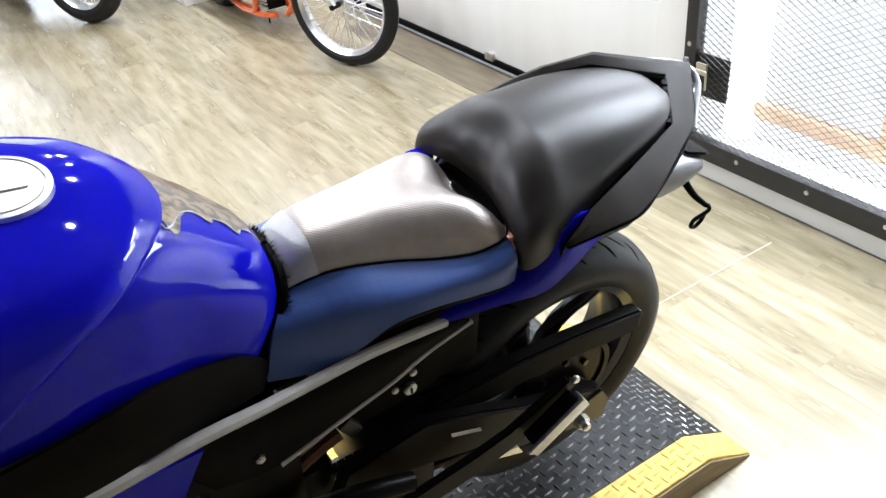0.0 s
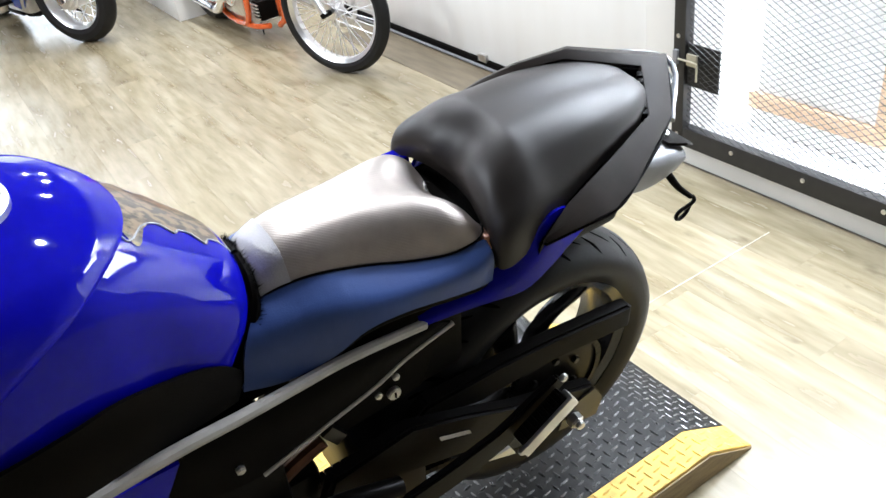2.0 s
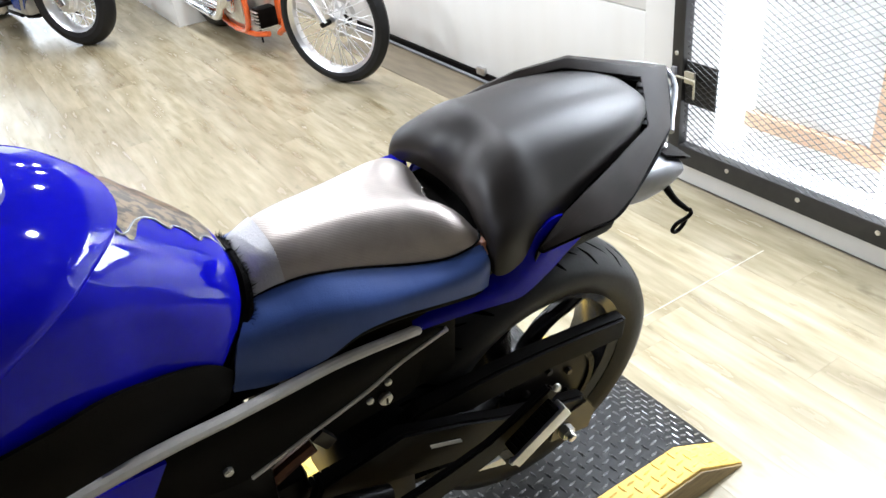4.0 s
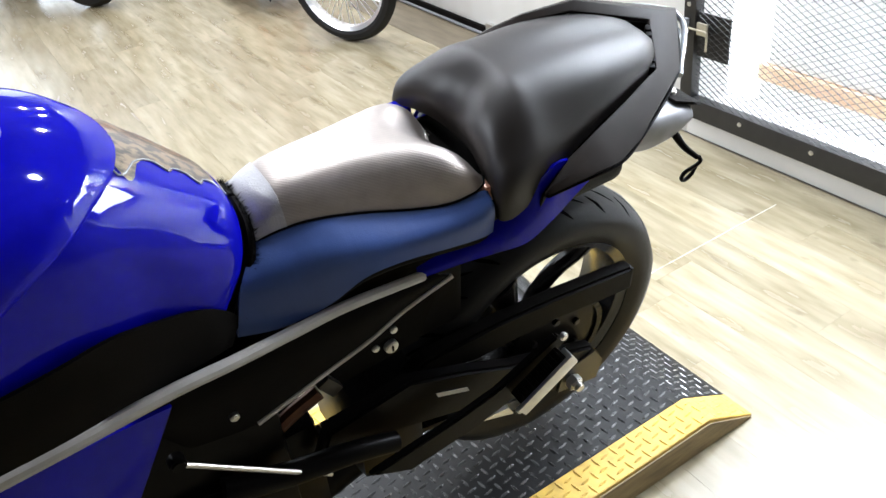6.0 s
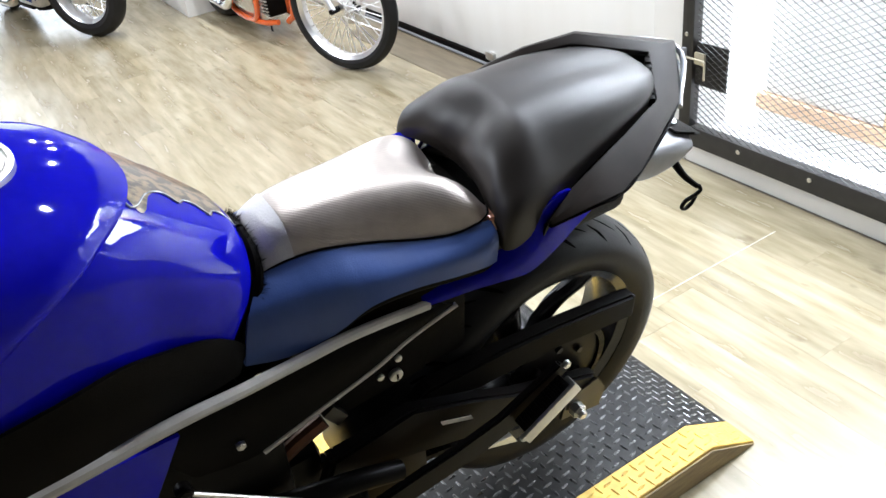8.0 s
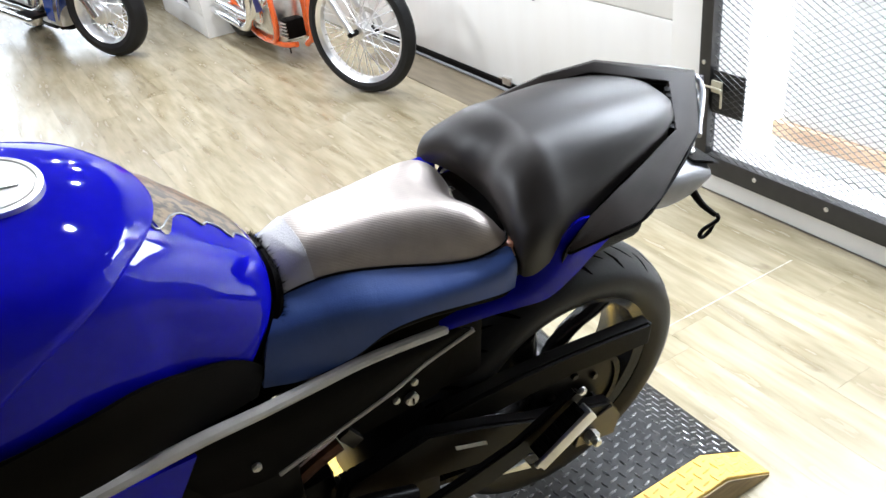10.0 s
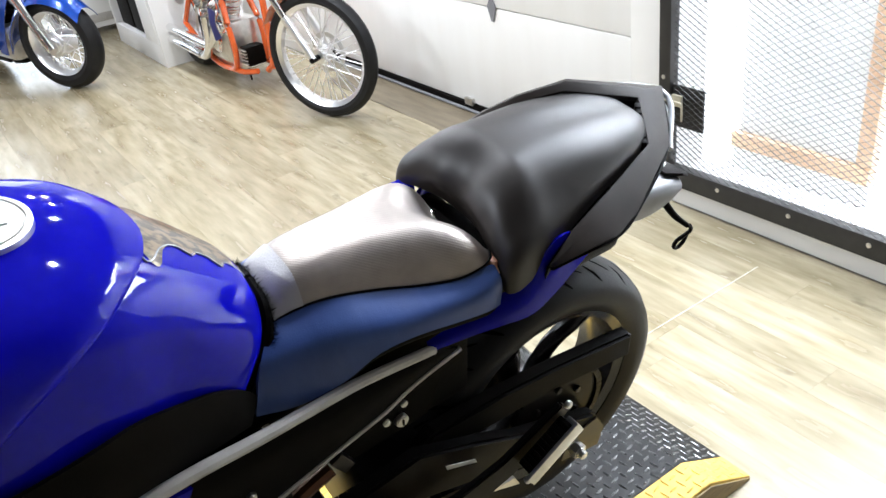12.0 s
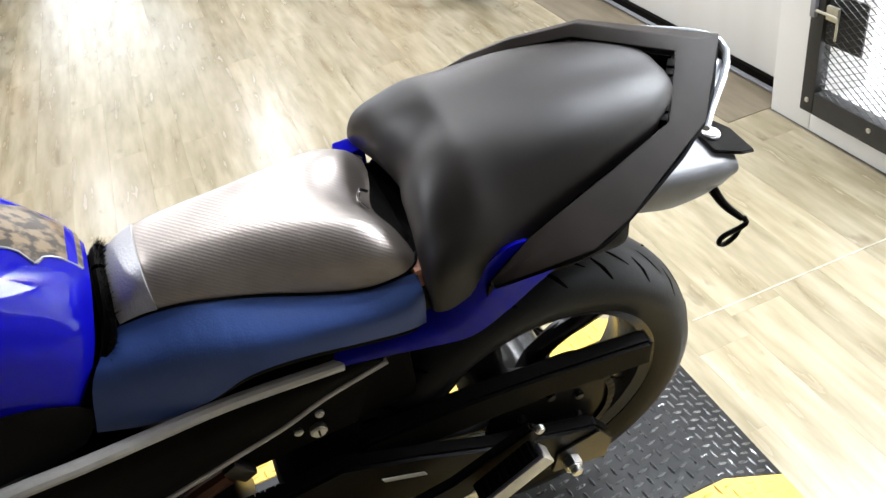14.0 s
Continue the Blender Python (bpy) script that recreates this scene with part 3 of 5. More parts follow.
tail = part("tail_cover", cornered([NEAR_IN + FAR_IN, NEAR_MID + FAR_MID, NEAR_OUT + FAR_OUT], 0.012), M_GREYPL, bike, "matt dark grey tail cover with grab edge", 33)
DROP = [(p[0] - 0.004, p[1] * 0.97, p[2] - 0.045) for p in NEAR_IN + FAR_IN]
part("seat_well", grid([[(x, y, z - 0.006) for x, y, z in NEAR_IN + FAR_IN], DROP], 3, 1, 0.004), M_BLACKPL, tail)
LOWER = [(-0.10, -.13, .775), (-0.04, -.115, .765), (0.02, -.10, .765), (0.08, -.09, .775), (0.20, -.06, .80), (0.29, 0.012, .84)]
part("tail_underside", grid([[(x, y, z - 0.006) for x, y, z in NEAR_OUT], [(x * 0.99, y * 0.8, (z + w[2]) / 2 - 0.004) for (x, y, z), w in zip(NEAR_OUT, LOWER)], LOWER], 3, 3, 0.004), M_BLACKPL, tail)
for k in range(7):
    f = (k + 0.5) / 7
    part("vent_rib", box(-0.010, 0.006, -0.005, 0.005, -0.012, 0.004, 0.0015, m=Matrix.Translation((0.172 + 0.062 * f, -0.082 + 0.08 * f, 0.884 + 0.024 * f)) @ Matrix.Rotation(radians(50), 4, "Z")), M_BLACKPL, tail)
lens = [prof(x, (0, zt), (w * 0.6, zt - 0.004), (w, zt - 0.02), (w * 0.9, zb + 0.01), (w * 0.4, zb)) for x, w, zt, zb in ((0.19, 0.070, 0.866, 0.835), (0.235, 0.062, 0.876, 0.830), (0.275, 0.042, 0.886, 0.828), (0.312, 0.016, 0.882, 0.840))]
part("lens_edge", tube([(x + 0.001, y - 0.001, z - 0.012) for x, y, z in NEAR_OUT[4:] + FAR_OUT[:1]], 0.0055, 10, 6), M_LENS, tail, "clear pale edge of the tail light")
part("tail_light", grid(mirror_rows(lens), 4, 4), M_LENS, tail, "clear grey tail light lens")
SPAR = [(-0.30, -.120, .712), (-0.434, -.135, .742), (-0.524, -.142, .748), (-0.608, -.152, .757), (-0.70, -.160, .766), (-0.825, -.170, .768), (-1.0, -.18, .77)]
part("frame_rail", tube(SPAR, (0.0085, 0.0105)), M_SILVER, bike, "grey painted steel frame tube")
part("under_tray", box(-0.50, 0.14, -0.090, 0.090, 0.68, 0.80, 0.02), M_BLACKPL, bike)


def sided(r, sign):
    return [(x, sign * y, z) for x, y, z in r]


SEATLINE = [(-0.518, .059, .851), (-0.474, .065, .859), (-0.429, .074, .859), (-0.366, .084, .845), (-0.30, .101, .830), (-0.247, .116, .825), (-0.207, .119, .828), (-0.185, .113, .832), (-0.176, .100, .834)]
TRIMTOP = [(-0.45, .132, .764), (-0.404, .140, .788), (-0.34, .143, .787), (-0.27, .146, .775), (-0.215, .147, .766), (-0.187, .144, .765)]
COWL_TOP = [(-0.306, .112, .726), (-0.24, .126, .752), (-0.20, .132, .766), (-0.165, .140, .782), (-0.115, .150, .826), (-0.067, .150, .845), (0.0, .140, .812), (0.02, .136, .79)]
COWL_MID = [(-0.309, .119, .719), (-0.24, .143, .741), (-0.198, .154, .752), (-0.16, .164, .761), (-0.10, .163, .790), (-0.055, .154, .795), (0.005, .143, .79), (0.02, .138, .783)]
COWL_LOW = [(-0.312, .121, .711), (-0.24, .147, .728), (-0.197, .161, .734), (-0.141, .169, .733), (-0.090, .167, .753), (-0.05, .159, .767), (0.0, .146, .778), (0.02, .140, .782)]
COVER_TOP = [(-0.29, .100, .700), (-0.38, .110, .716), (-0.47, .118, .726), (-0.56, .128, .735), (-0.65, .136, .743), (-0.75, .146, .748)]
COVER_MID = [(-0.265, .114, .689), (-0.36, .124, .690), (-0.43, .130, .688), (-0.53, .138, .69), (-0.64, .146, .70), (-0.74, .155, .715)]
COVER_LOW = [(-0.243, .113, .674), (-0.33, .114, .652), (-0.397, .119, .630), (-0.48, .124, .612), (-0.60, .134, .590), (-0.70, .146, .625)]
PLAST_TOP = [(-0.572, .106, .775), (-0.594, .113, .812), (-0.624, .127, .842), (-0.666, .144, .868), (-0.729, .168, .898), (-0.80, .190, .908), (-0.95, .204, .905)]
PLAST_MID = [(-0.585, .112, .768), (-0.605, .124, .795), (-0.64, .138, .815), (-0.68, .152, .828), (-0.74, .172, .842), (-0.82, .190, .85), (-0.96, .20, .85)]
PLAST_LOW = [(-0.60, .128, .760), (-0.62, .134, .763), (-0.65, .142, .768), (-0.69, .150, .773), (-0.756, .166, .783), (-0.83, .178, .786), (-0.97, .188, .79)]
for s in (-1, 1):
    part("piping", tube(sided(SEATLINE, s), 0.0017, 6, 5), M_BLACKPL, bike, "dark seat piping")
    seam = smooth_line(sided([(x, y - 0.004, z + 0.0022) for x, y, z in SEATLINE], s), 14)
    st = None
    for a, b in zip(seam[::2], seam[1::2]):
        st = join(st, tube([tuple(a), tuple(b)], 0.0007, 5, 1))
    tagged(part("stitching", st, M_LIGHTGREY, bike, "pale grey stitching along the seat seam"), kind="stuff")
    part("seat_trim", grid([sided(TRIMTOP, s), sided([(x, y - 0.002, z - 0.013) for x, y, z in TRIMTOP], s), sided([(x, y - 0.024, z - 0.030) for x, y, z in TRIMTOP], s)], 3, 4, 0.006), M_BLACKPL, bike)
    part("side_cowl", grid([sided(COWL_TOP, s), sided(COWL_MID, s), sided(COWL_LOW, s)], 4, 5, 0.006), M_BLUE, bike, "glossy blue side cowl under the seat")
    part("side_cover", grid([sided(COVER_TOP, s), sided(COVER_MID, s), sided(COVER_LOW, s)], 4, 4, 0.006), M_BLACKPL, bike)
    part("cover_edge", tube(sided(COVER_LOW[:5], s), 0.0045, 8, 5), M_SILVER, bike, "thin grey frame edge")
    part("knee_panel", grid([sided(PLAST_TOP, s), sided(PLAST_MID, s), sided(PLAST_LOW, s)], 4, 4, 0.006), M_BLACKPL, bike, "black textured plastic knee panel")
    part("fairing", grid([sided([(-0.70, .158, .738), (-0.80, .166, .748), (-0.95, .174, .752), (-1.15, .18, .75)], s), sided([(-0.735, .162, .68), (-0.82, .170, .66), (-0.95, .18, .64), (-1.15, .19, .62)], s), sided([(-0.79, .16, .58), (-0.85, .168, .56), (-0.95, .178, .54), (-1.15, .19, .50)], s)], 4, 4, 0.006), M_BLUE, bike, "glossy blue side fairing")
part("frame_rail", tube([(x, -y, z) for x, y, z in SPAR], 0.012), M_SILVER, bike, "grey painted steel frame tube")

# band and dark gap at the seat's front
BAND = [[(x, y * 1.03, z + 0.003) for x, y, z in r] for r in (SEAT[1], [tuple((Vector(a) + Vector(b)) / 2 + Vector((0, 0, 0.003))) for a, b in zip(SEAT[0], SEAT[1])], SEAT[0])]
frng = random.Random(8)
for s in (-1, 1):
    line = smooth_line([(-0.522, s * 0.002, 0.886), (-0.523, s * 0.035, 0.880), (-0.526, s * 0.055, 0.867), (-0.533, s * 0.071, 0.848), (-0.547, s * 0.085, 0.826), (-0.562, s * 0.094, 0.80), (-0.577, s * 0.100, 0.772)], 16)
    fur = tube([tuple(p) for p in line[::4]], 0.0085, 8, 2)
    for p in line * 7:
        d = Vector((frng.uniform(0.1, 1.0), s * frng.uniform(-0.2, 0.9), frng.uniform(-0.1, 1.0))).normalized() * frng.uniform(0.011, 0.021)
        w = Vector((frng.uniform(-1, 1), frng.uniform(-1, 1), frng.uniform(-1, 1))).normalized() * 0.0009
        fur.faces.new([fur.verts.new(Vector(p) + w), fur.verts.new(Vector(p) - w), fur.verts.new(Vector(p) + d)])
    tagged(part("fur_strip", fur, M_BLACKPL, bike, "black furry strip between tank and seat"))
part("seat_band", grid(mirror_rows(BAND), 4, 4, 0.003), M_BAND, bike, "light grey band at the seat front")
part("seat_base", box(-0.56, -0.17, -0.085, 0.085, 0.74, 0.835, 0.02), M_BLACKPL, bike)
part("seat_gap", box(-0.605, -0.50, -0.088, 0.088, 0.69, 0.83, 0.02), M_BLACKPL, bike)
part("seat_bridge", box(-0.222, -0.13, -0.118, 0.118, 0.74, 0.812, 0.012), M_BLACKPL, bike)
part("seat_reflector", box(-0.188, -0.172, -0.124, -0.098, 0.802, 0.832, 0.003), M_PEACH, bike, "pale pinkish tag between the seats")

part("cowl_tab", box(-0.206, -0.166, 0.116, 0.150, 0.775, 0.836, 0.006), M_BLUE, bike)
part("helmet_loop", tube([(-0.205, -0.012, 0.846), (-0.212, -0.004, 0.858), (-0.206, 0.010, 0.862), (-0.196, 0.014, 0.852)], 0.0022, 6, 4), M_CHROME, bike, "thin bright metal loop between the seats")
# tank pad, cap and lock details laid on the tank
from mathutils.bvhtree import BVHTree
_tb = grid(mirror_rows(TANK), 8, 6)
_tb.normal_update()
TANK_TREE = BVHTree.FromBMesh(_tb)
_tb.free()


def tank_mid(x):
    for a, b in zip(TANK, TANK[1:]):
        if b[0][0] <= x <= a[0][0]:
            return a[0][2] + (b[0][2] - a[0][2]) * (x - a[0][0]) / (b[0][0] - a[0][0])
    return TANK[0][0][2]


def drape(lines, lift, thick=0.0012):
    """A thin film over the tank through rows of (x, y)."""
    rows = []
    for ln in lines:
        row = []
        for x, y in ln:
            hit, nrm, _, _ = TANK_TREE.find_nearest(Vector((x, y, tank_mid(x) - 3.0 * y * y)))
            row.append(hit + (nrm if nrm.z > 0 else -nrm) * lift)
        rows.append(row)
    return grid(rows, 2, 2, thick)


PAD_EDGE = [(-0.660, -0.035), (-0.654, -0.062), (-0.648, -0.077), (-0.640, -0.070), (-0.630, -0.045), (-0.617, -0.030), (-0.605, -0.027), (-0.594, -0.036), (-0.588, -0.026), (-0.574, -0.025), (-0.563, -0.036), (-0.557, -0.024), (-0.545, -0.018), (-0.532, -0.016)]
near = PAD_EDGE
far = [(x, 0.062 + 0.010 * math.sin(9 + 190 * x)) for x, y in PAD_EDGE]
part("tank_pad", drape([[(a[0], a[1] + (b[1] - a[1]) * k / 9) for a, b in zip(near, far)] for k in range(10)], 0.0014, 0.0), M_CAMO, bike, "brown camouflage tank pad")
# clear pad edge; the pale colour carries its white glint
part("pad_edge", tube([tuple(TANK_TREE.find_nearest(Vector((x, y, tank_mid(x))))[0] + Vector((0.0006, 0.0, 0.0012))) for x, y in near], 0.0014, 6, 2), M_LENS, bike, "clear edge of the tank pad, its glint coloured pale")
# highlight on the cover's rear lip, built as a pale tube
part("cover_lip_glint", tube([tuple(Vector(a).lerp(Vector(b), f)) for a, b, f in ((cover_rows[2][0], cover_rows[2][1], k / 6) for k in range(7))], 0.0012, 6, 3), M_LENS, main_tank, "pale strip standing for the highlight on the tank cover lip")
cap_m = Matrix.Translation((-0.797, -0.014, 1.111)) @ Matrix.Rotation(radians(8), 4, "Y") @ Matrix.Rotation(radians(3), 4, "X")
cap = part("fuel_cap", disc(0.051, 0.012, cap_m, 40, bevel=0.004), M_ALU, bike, "brushed silver fuel cap")
part("cap_ring", spin([(0.049, -0.006), (0.057, -0.006), (0.056, 0.005), (0.050, 0.006)], 40, m=cap_m @ Matrix.Rotation(math.pi / 2, 4, "X")), M_ALU, cap)
part("cap_lid", box(-0.03, 0.03, -0.014, 0.014, 0.004, 0.0085, 0.002, m=cap_m), M_POLISH, cap)

# rear wheel
WC = Matrix.Translation((0.010, 0, 0.322))
wheel = part("rear_wheel", spin([(0.205, -0.055), (0.228, -0.066), (0.222, -0.05), (0.205, -0.03), (0.205, 0.03), (0.222, 0.05), (0.228, 0.066), (0.205, 0.055), (0.19, 0.0)], 72, m=WC), M_WHEEL, bike, "black cast wheel")
tp = [(0.224, -0.066), (0.245, -0.077), (0.268, -0.080), (0.288, -0.071), (0.302, -0.048), (0.309, -0.024), (0.312, 0), (0.309, 0.024), (0.302, 0.048), (0.288, 0.071), (0.268, 0.080), (0.245, 0.077), (0.224, 0.066)]
tyre = part("tyre", spin(tp, 96, m=WC, closed=False), M_RUBBER, wheel, "black road tyre with slanted grooves")
part("rim_line", spin([(0.2275, -0.0675), (0.2300, -0.0675), (0.2300, -0.0665), (0.2275, -0.0665)], 72, m=WC), M_PLATE, wheel, "thin gold rim line")


def tyre_pt(a, y):
    """A place on the tread at angle a and side offset y."""
    for (r0, y0), (r1, y1) in zip(tp, tp[1:]):
        if y0 <= y <= y1:
            r = r0 + (r1 - r0) * (y - y0) / (y1 - y0)
            return Vector((0.010 + (r + 0.0004) * math.cos(a), y, 0.322 + (r + 0.0004) * math.sin(a)))
    return Vector((0.010, y, 0.62))


def groove(a, y0, y1, sweep, w=0.0048, n=6):
    bm2 = bmesh.new()
    L = []
    for k in range(n + 1):
        f = k / n
        aa, yy = a + sweep * f, y0 + (y1 - y0) * f
        ww = w * math.sin(math.pi * (0.12 + 0.76 * f)) / 0.3
        L.append((bm2.verts.new(tyre_pt(aa - ww, yy)), bm2.verts.new(tyre_pt(aa + ww, yy))))
    for p, q in zip(L, L[1:]):
        bm2.faces.new((p[0], p[1], q[1], q[0]))
    return bm2


# near-black strips laid on the uncut tread; groove shade is in the colour
M_GROOVE = material("groove_shade", (0.003, 0.003, 0.003), 0.9, spec=0.0)
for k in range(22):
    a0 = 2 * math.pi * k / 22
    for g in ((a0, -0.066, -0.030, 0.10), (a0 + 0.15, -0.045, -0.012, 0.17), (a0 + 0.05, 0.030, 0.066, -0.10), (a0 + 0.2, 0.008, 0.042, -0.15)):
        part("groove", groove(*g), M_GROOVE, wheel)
for k in range(5):
    # swept spokes: the root leads the rim end
    def q(r, side, y, a0=72 * k):
        a = math.radians(a0 + float(np.interp(r, (0.045, 0.09, 0.13, 0.165, 0.21), (84, 78, 64, 53, 48))))
        return WC @ Vector((r * math.cos(a) - side * math.sin(a), y, r * math.sin(a) + side * math.cos(a)))
    R5 = (0.045, 0.09, 0.13, 0.165, 0.21)
    W5 = (0.034, 0.026, 0.020, 0.019, 0.028)
    part("spoke", grid([[q(r, w, -0.012) for r, w in zip(R5, W5)], [q(r, w * 0.5, -0.034) for r, w in zip(R5, W5)], [q(r, -w * 0.5, -0.034) for r, w in zip(R5, W5)], [q(r, -w, -0.012) for r, w in zip(R5, W5)]], 4, 4, 0.028), M_WHEEL, wheel)
part("hub", disc(0.055, 0.15, WC @ RX, 32, bevel=0.008), M_WHEEL, wheel)
spk = disc(0.112, 0.007, WC @ Matrix.Translation((0, -0.088, 0)) @ RX, 64)
for k in range(44):
    a = 2 * math.pi * k / 44
    spk = join(spk, box(-0.004, 0.004, -0.003, 0.003, 0.108, 0.120, 0.0, m=WC @ Matrix.Translation((0, -0.088, 0)) @ Matrix.Rotation(a, 4, "Y")))
spr = part("sprocket", spk, M_DARK, wheel, "dark steel chain sprocket")
for k in range(6):
    part("sprocket_bolt", disc(0.008, 0.016, WC @ Matrix.Rotation(2 * math.pi * k / 6, 4, "Y") @ Matrix.Translation((0, -0.092, 0.062)) @ RX, 6, bevel=0.001), M_STEEL, spr)
# chain: two straight runs and the arc round the sprocket
run = [(-0.55, 0.43), (0.0, 0.437), (0.07, 0.42), (0.115, 0.37), (0.128, 0.32), (0.115, 0.265), (0.07, 0.22), (0.0, 0.207), (-0.55, 0.34)]
path = smooth_line([(x, -0.088, z) for x, z in run], 14)
links, walk_d = None, 0.0
for a, b in zip(path, path[1:]):
    seg = (b - a).length
    while walk_d < seg:
        p = a + (b - a) * (walk_d / seg)
        ang = math.atan2(-(b - a).z, (b - a).x)
        links = join(links, box(-0.0072, 0.0072, -0.009, 0.009, -0.0065, 0.0065, 0.0, m=Matrix.Translation(p) @ Matrix.Rotation(ang, 4, "Y")))
        walk_d += 0.0159
    walk_d -= seg
part("chain", links, M_DARK, bike, "dark oily drive chain")

# swingarm, chain guard, pegs


def plate_xz(pts, y0, y1, bevel=0.003):
    return poly([(x, y0, z) for x, z in pts], y1 - y0, bevel=bevel)


SW = [(0.112, 0.250), (0.078, 0.306), (-0.02, 0.345), (-0.12, 0.385), (-0.23, 0.445), (-0.345, 0.500), (-0.50, 0.480), (-0.53, 0.40), (-0.40, 0.395), (-0.22, 0.330), (0.0, 0.215), (0.10, 0.190)]
for y0, y1 in ((-0.138, -0.108), (0.108, 0.138)):
    arm = part("swingarm", plate_xz(SW, y0, y1, 0.006), M_DARK, bike, "black box-section swingarm")
part("axle_plate", plate_xz([(0.108, 0.250), (0.080, 0.296), (0.0, 0.278), (-0.01, 0.222), (0.097, 0.196)], -0.1425, -0.1385, 0.001), M_STEEL, arm, "dark worn steel chain adjuster plate")
part("axle_nut", disc(0.017, 0.022, Matrix.Translation((0.022, -0.154, 0.248)) @ RX, 6, bevel=0.003), M_ALU, arm)
part("axle_end", disc(0.010, 0.036, Matrix.Translation((0.022, -0.157, 0.248)) @ RX, 16, bevel=0.002), M_ALU, arm)
part("chain_guard", plate_xz([(0.188, 0.448), (0.194, 0.385), (0.10, 0.398), (-0.002, 0.415), (-0.20, 0.425), (-0.334, 0.470), (-0.30, 0.495), (-0.14, 0.492), (-0.006, 0.478), (0.10, 0.462)], -0.112, -0.078, 0.006), M_BLACKPL, bike)
part("guard_end", box(0.184, 0.190, -0.110, -0.080, 0.388, 0.444, 0.001), M_DARK, bike)
HANG = [(-0.069, 0.481), (-0.138, 0.448), (-0.201, 0.418), (-0.288, 0.401), (-0.366, 0.392), (-0.46, 0.381), (-0.384, 0.331), (-0.308, 0.339), (-0.245, 0.346), (-0.174, 0.366), (-0.142, 0.393), (-0.047, 0.455)]
hang = part("peg_hanger", plate_xz(HANG, -0.186, -0.170, 0.004), M_DARK, bike, "black cast passenger peg hanger")
part("hanger_arm", tube([(-0.40, -0.172, 0.42), (-0.48, -0.168, 0.45), (-0.58, -0.160, 0.47), (-0.68, -0.15, 0.50)], (0.018, 0.022), 12, 5), M_DARK, hang)
PEG = Matrix.Translation((-0.120, -0.206, 0.425)) @ Matrix.Rotation(radians(-33), 4, "Y")
peg = part("foot_peg", box(-0.058, 0.058, -0.016, 0.016, -0.013, 0.013, 0.005, m=PEG), M_BLACKPL, hang, "black ribbed rubber foot peg")
for k in range(9):
    part("rib", box(-0.0035, 0.0035, -0.014, 0.014, 0.012, 0.015, 0.001, m=PEG @ Matrix.Translation((-0.048 + 0.012 * k, 0, 0))), M_BLACKPL, peg)
part("peg_plate", box(-0.068, 0.066, -0.004, 0.004, -0.017, 0.015, 0.002, m=PEG @ Matrix.Translation((0, -0.020, 0))), M_ALU, peg, "bare aluminium peg edge")
part("peg_plate", box(-0.005, 0.005, -0.020, 0.004, -0.012, 0.012, 0.002, m=PEG @ Matrix.Translation((0.062, -0.002, 0))), M_ALU, peg)
for x, y, z in ((-0.176, -0.222, 0.390), (-0.060, -0.190, 0.480)):
    part("bolt", disc(0.008, 0.010, Matrix.Translation((x, y, z)) @ RX, 12, bevel=0.002), M_ALU, hang)
part("chain_label", poly([(-0.297, -0.1385, 0.436), (-0.294, -0.1385, 0.424), (-0.228, -0.1385, 0.393), (-0.232, -0.1385, 0.405)], -0.0012, (0, 1, 0)), M_WHITE, arm, "pale warning sticker")
# pale piece added for an unidentified bright triangle below the swingarm
part("pale_triangle", poly([(-0.218, -0.150, 0.296), (-0.143, -0.150, 0.286), (-0.128, -0.150, 0.254)], 0.010, (0, 1, 0), bevel=0.001), M_ALU, arm, "pale triangular metal piece added below the swingarm")
part("side_bolt", disc(0.0075, 0.010, Matrix.Translation((-0.630, -0.146, 0.645)) @ RX, 6, bevel=0.002), M_ALU, bike, "bright hexagon bolt")
lp = part("lock_panel", plate_xz([(-0.25, 0.665), (-0.30, 0.54), (-0.46, 0.53), (-0.50, 0.60), (-0.40, 0.64)], -0.098, -0.088, 0.003), M_BLACKPL, bike)
part("seat_lock", disc(0.012, 0.012, Matrix.Translation((-0.357, -0.103, 0.569)) @ RX, 20, bevel=0.002), M_ALU, lp, "small round seat lock")
part("key_slot", box(-0.0015, 0.0015, -0.001, 0.001, -0.006, 0.006, m=Matrix.Translation((-0.357, -0.1100, 0.569))), M_DARK, lp)
for x, z in ((-0.383, 0.577), (-0.348, 0.600)):
    part("lock_screw", disc(0.0065, 0.008, Matrix.Translation((x, -0.100, z)) @ RX, 12, bevel=0.002), M_ALU, lp)
part("link_bar", tube([(-0.60, -0.10, 0.49), (-0.54, -0.10, 0.525), (-0.49, -0.10, 0.545)], 0.013, 8, 3), M_RUST, bike, "brown heat-stained metal link")
part("clamp", box(-0.030, 0.014, -0.008, 0.008, -0.012, 0.012, 0.003, m=Matrix.Translation((-0.470, -0.108, 0.552)) @ Matrix.Rotation(radians(60), 4, "Y")), M_STEEL, bike)
part("shift_rod", tube([(-0.72, -0.172, 0.640), (-0.575, -0.172, 0.487), (-0.52, -0.172, 0.43)], 0.0042, 10, 3), M_ALU, bike, "polished gear shift rod")
part("shift_joint", disc(0.012, 0.022, Matrix.Translation((-0.722, -0.168, 0.642)) @ RX, 16, bevel=0.003), M_DARK, bike)
eng = part("engine", box(-1.05, -0.56, -0.13, 0.13, 0.12, 0.66, 0.03), M_DARK, bike, "black engine block")
part("clutch_cover", disc(0.085, 0.03, Matrix.Translation((-0.72, -0.138, 0.42)) @ RX, 40, bevel=0.008), M_DARK, eng)
part("gearbox", box(-0.60, -0.500, -0.10, 0.10, 0.20, 0.47, 0.025), M_DARK, eng)
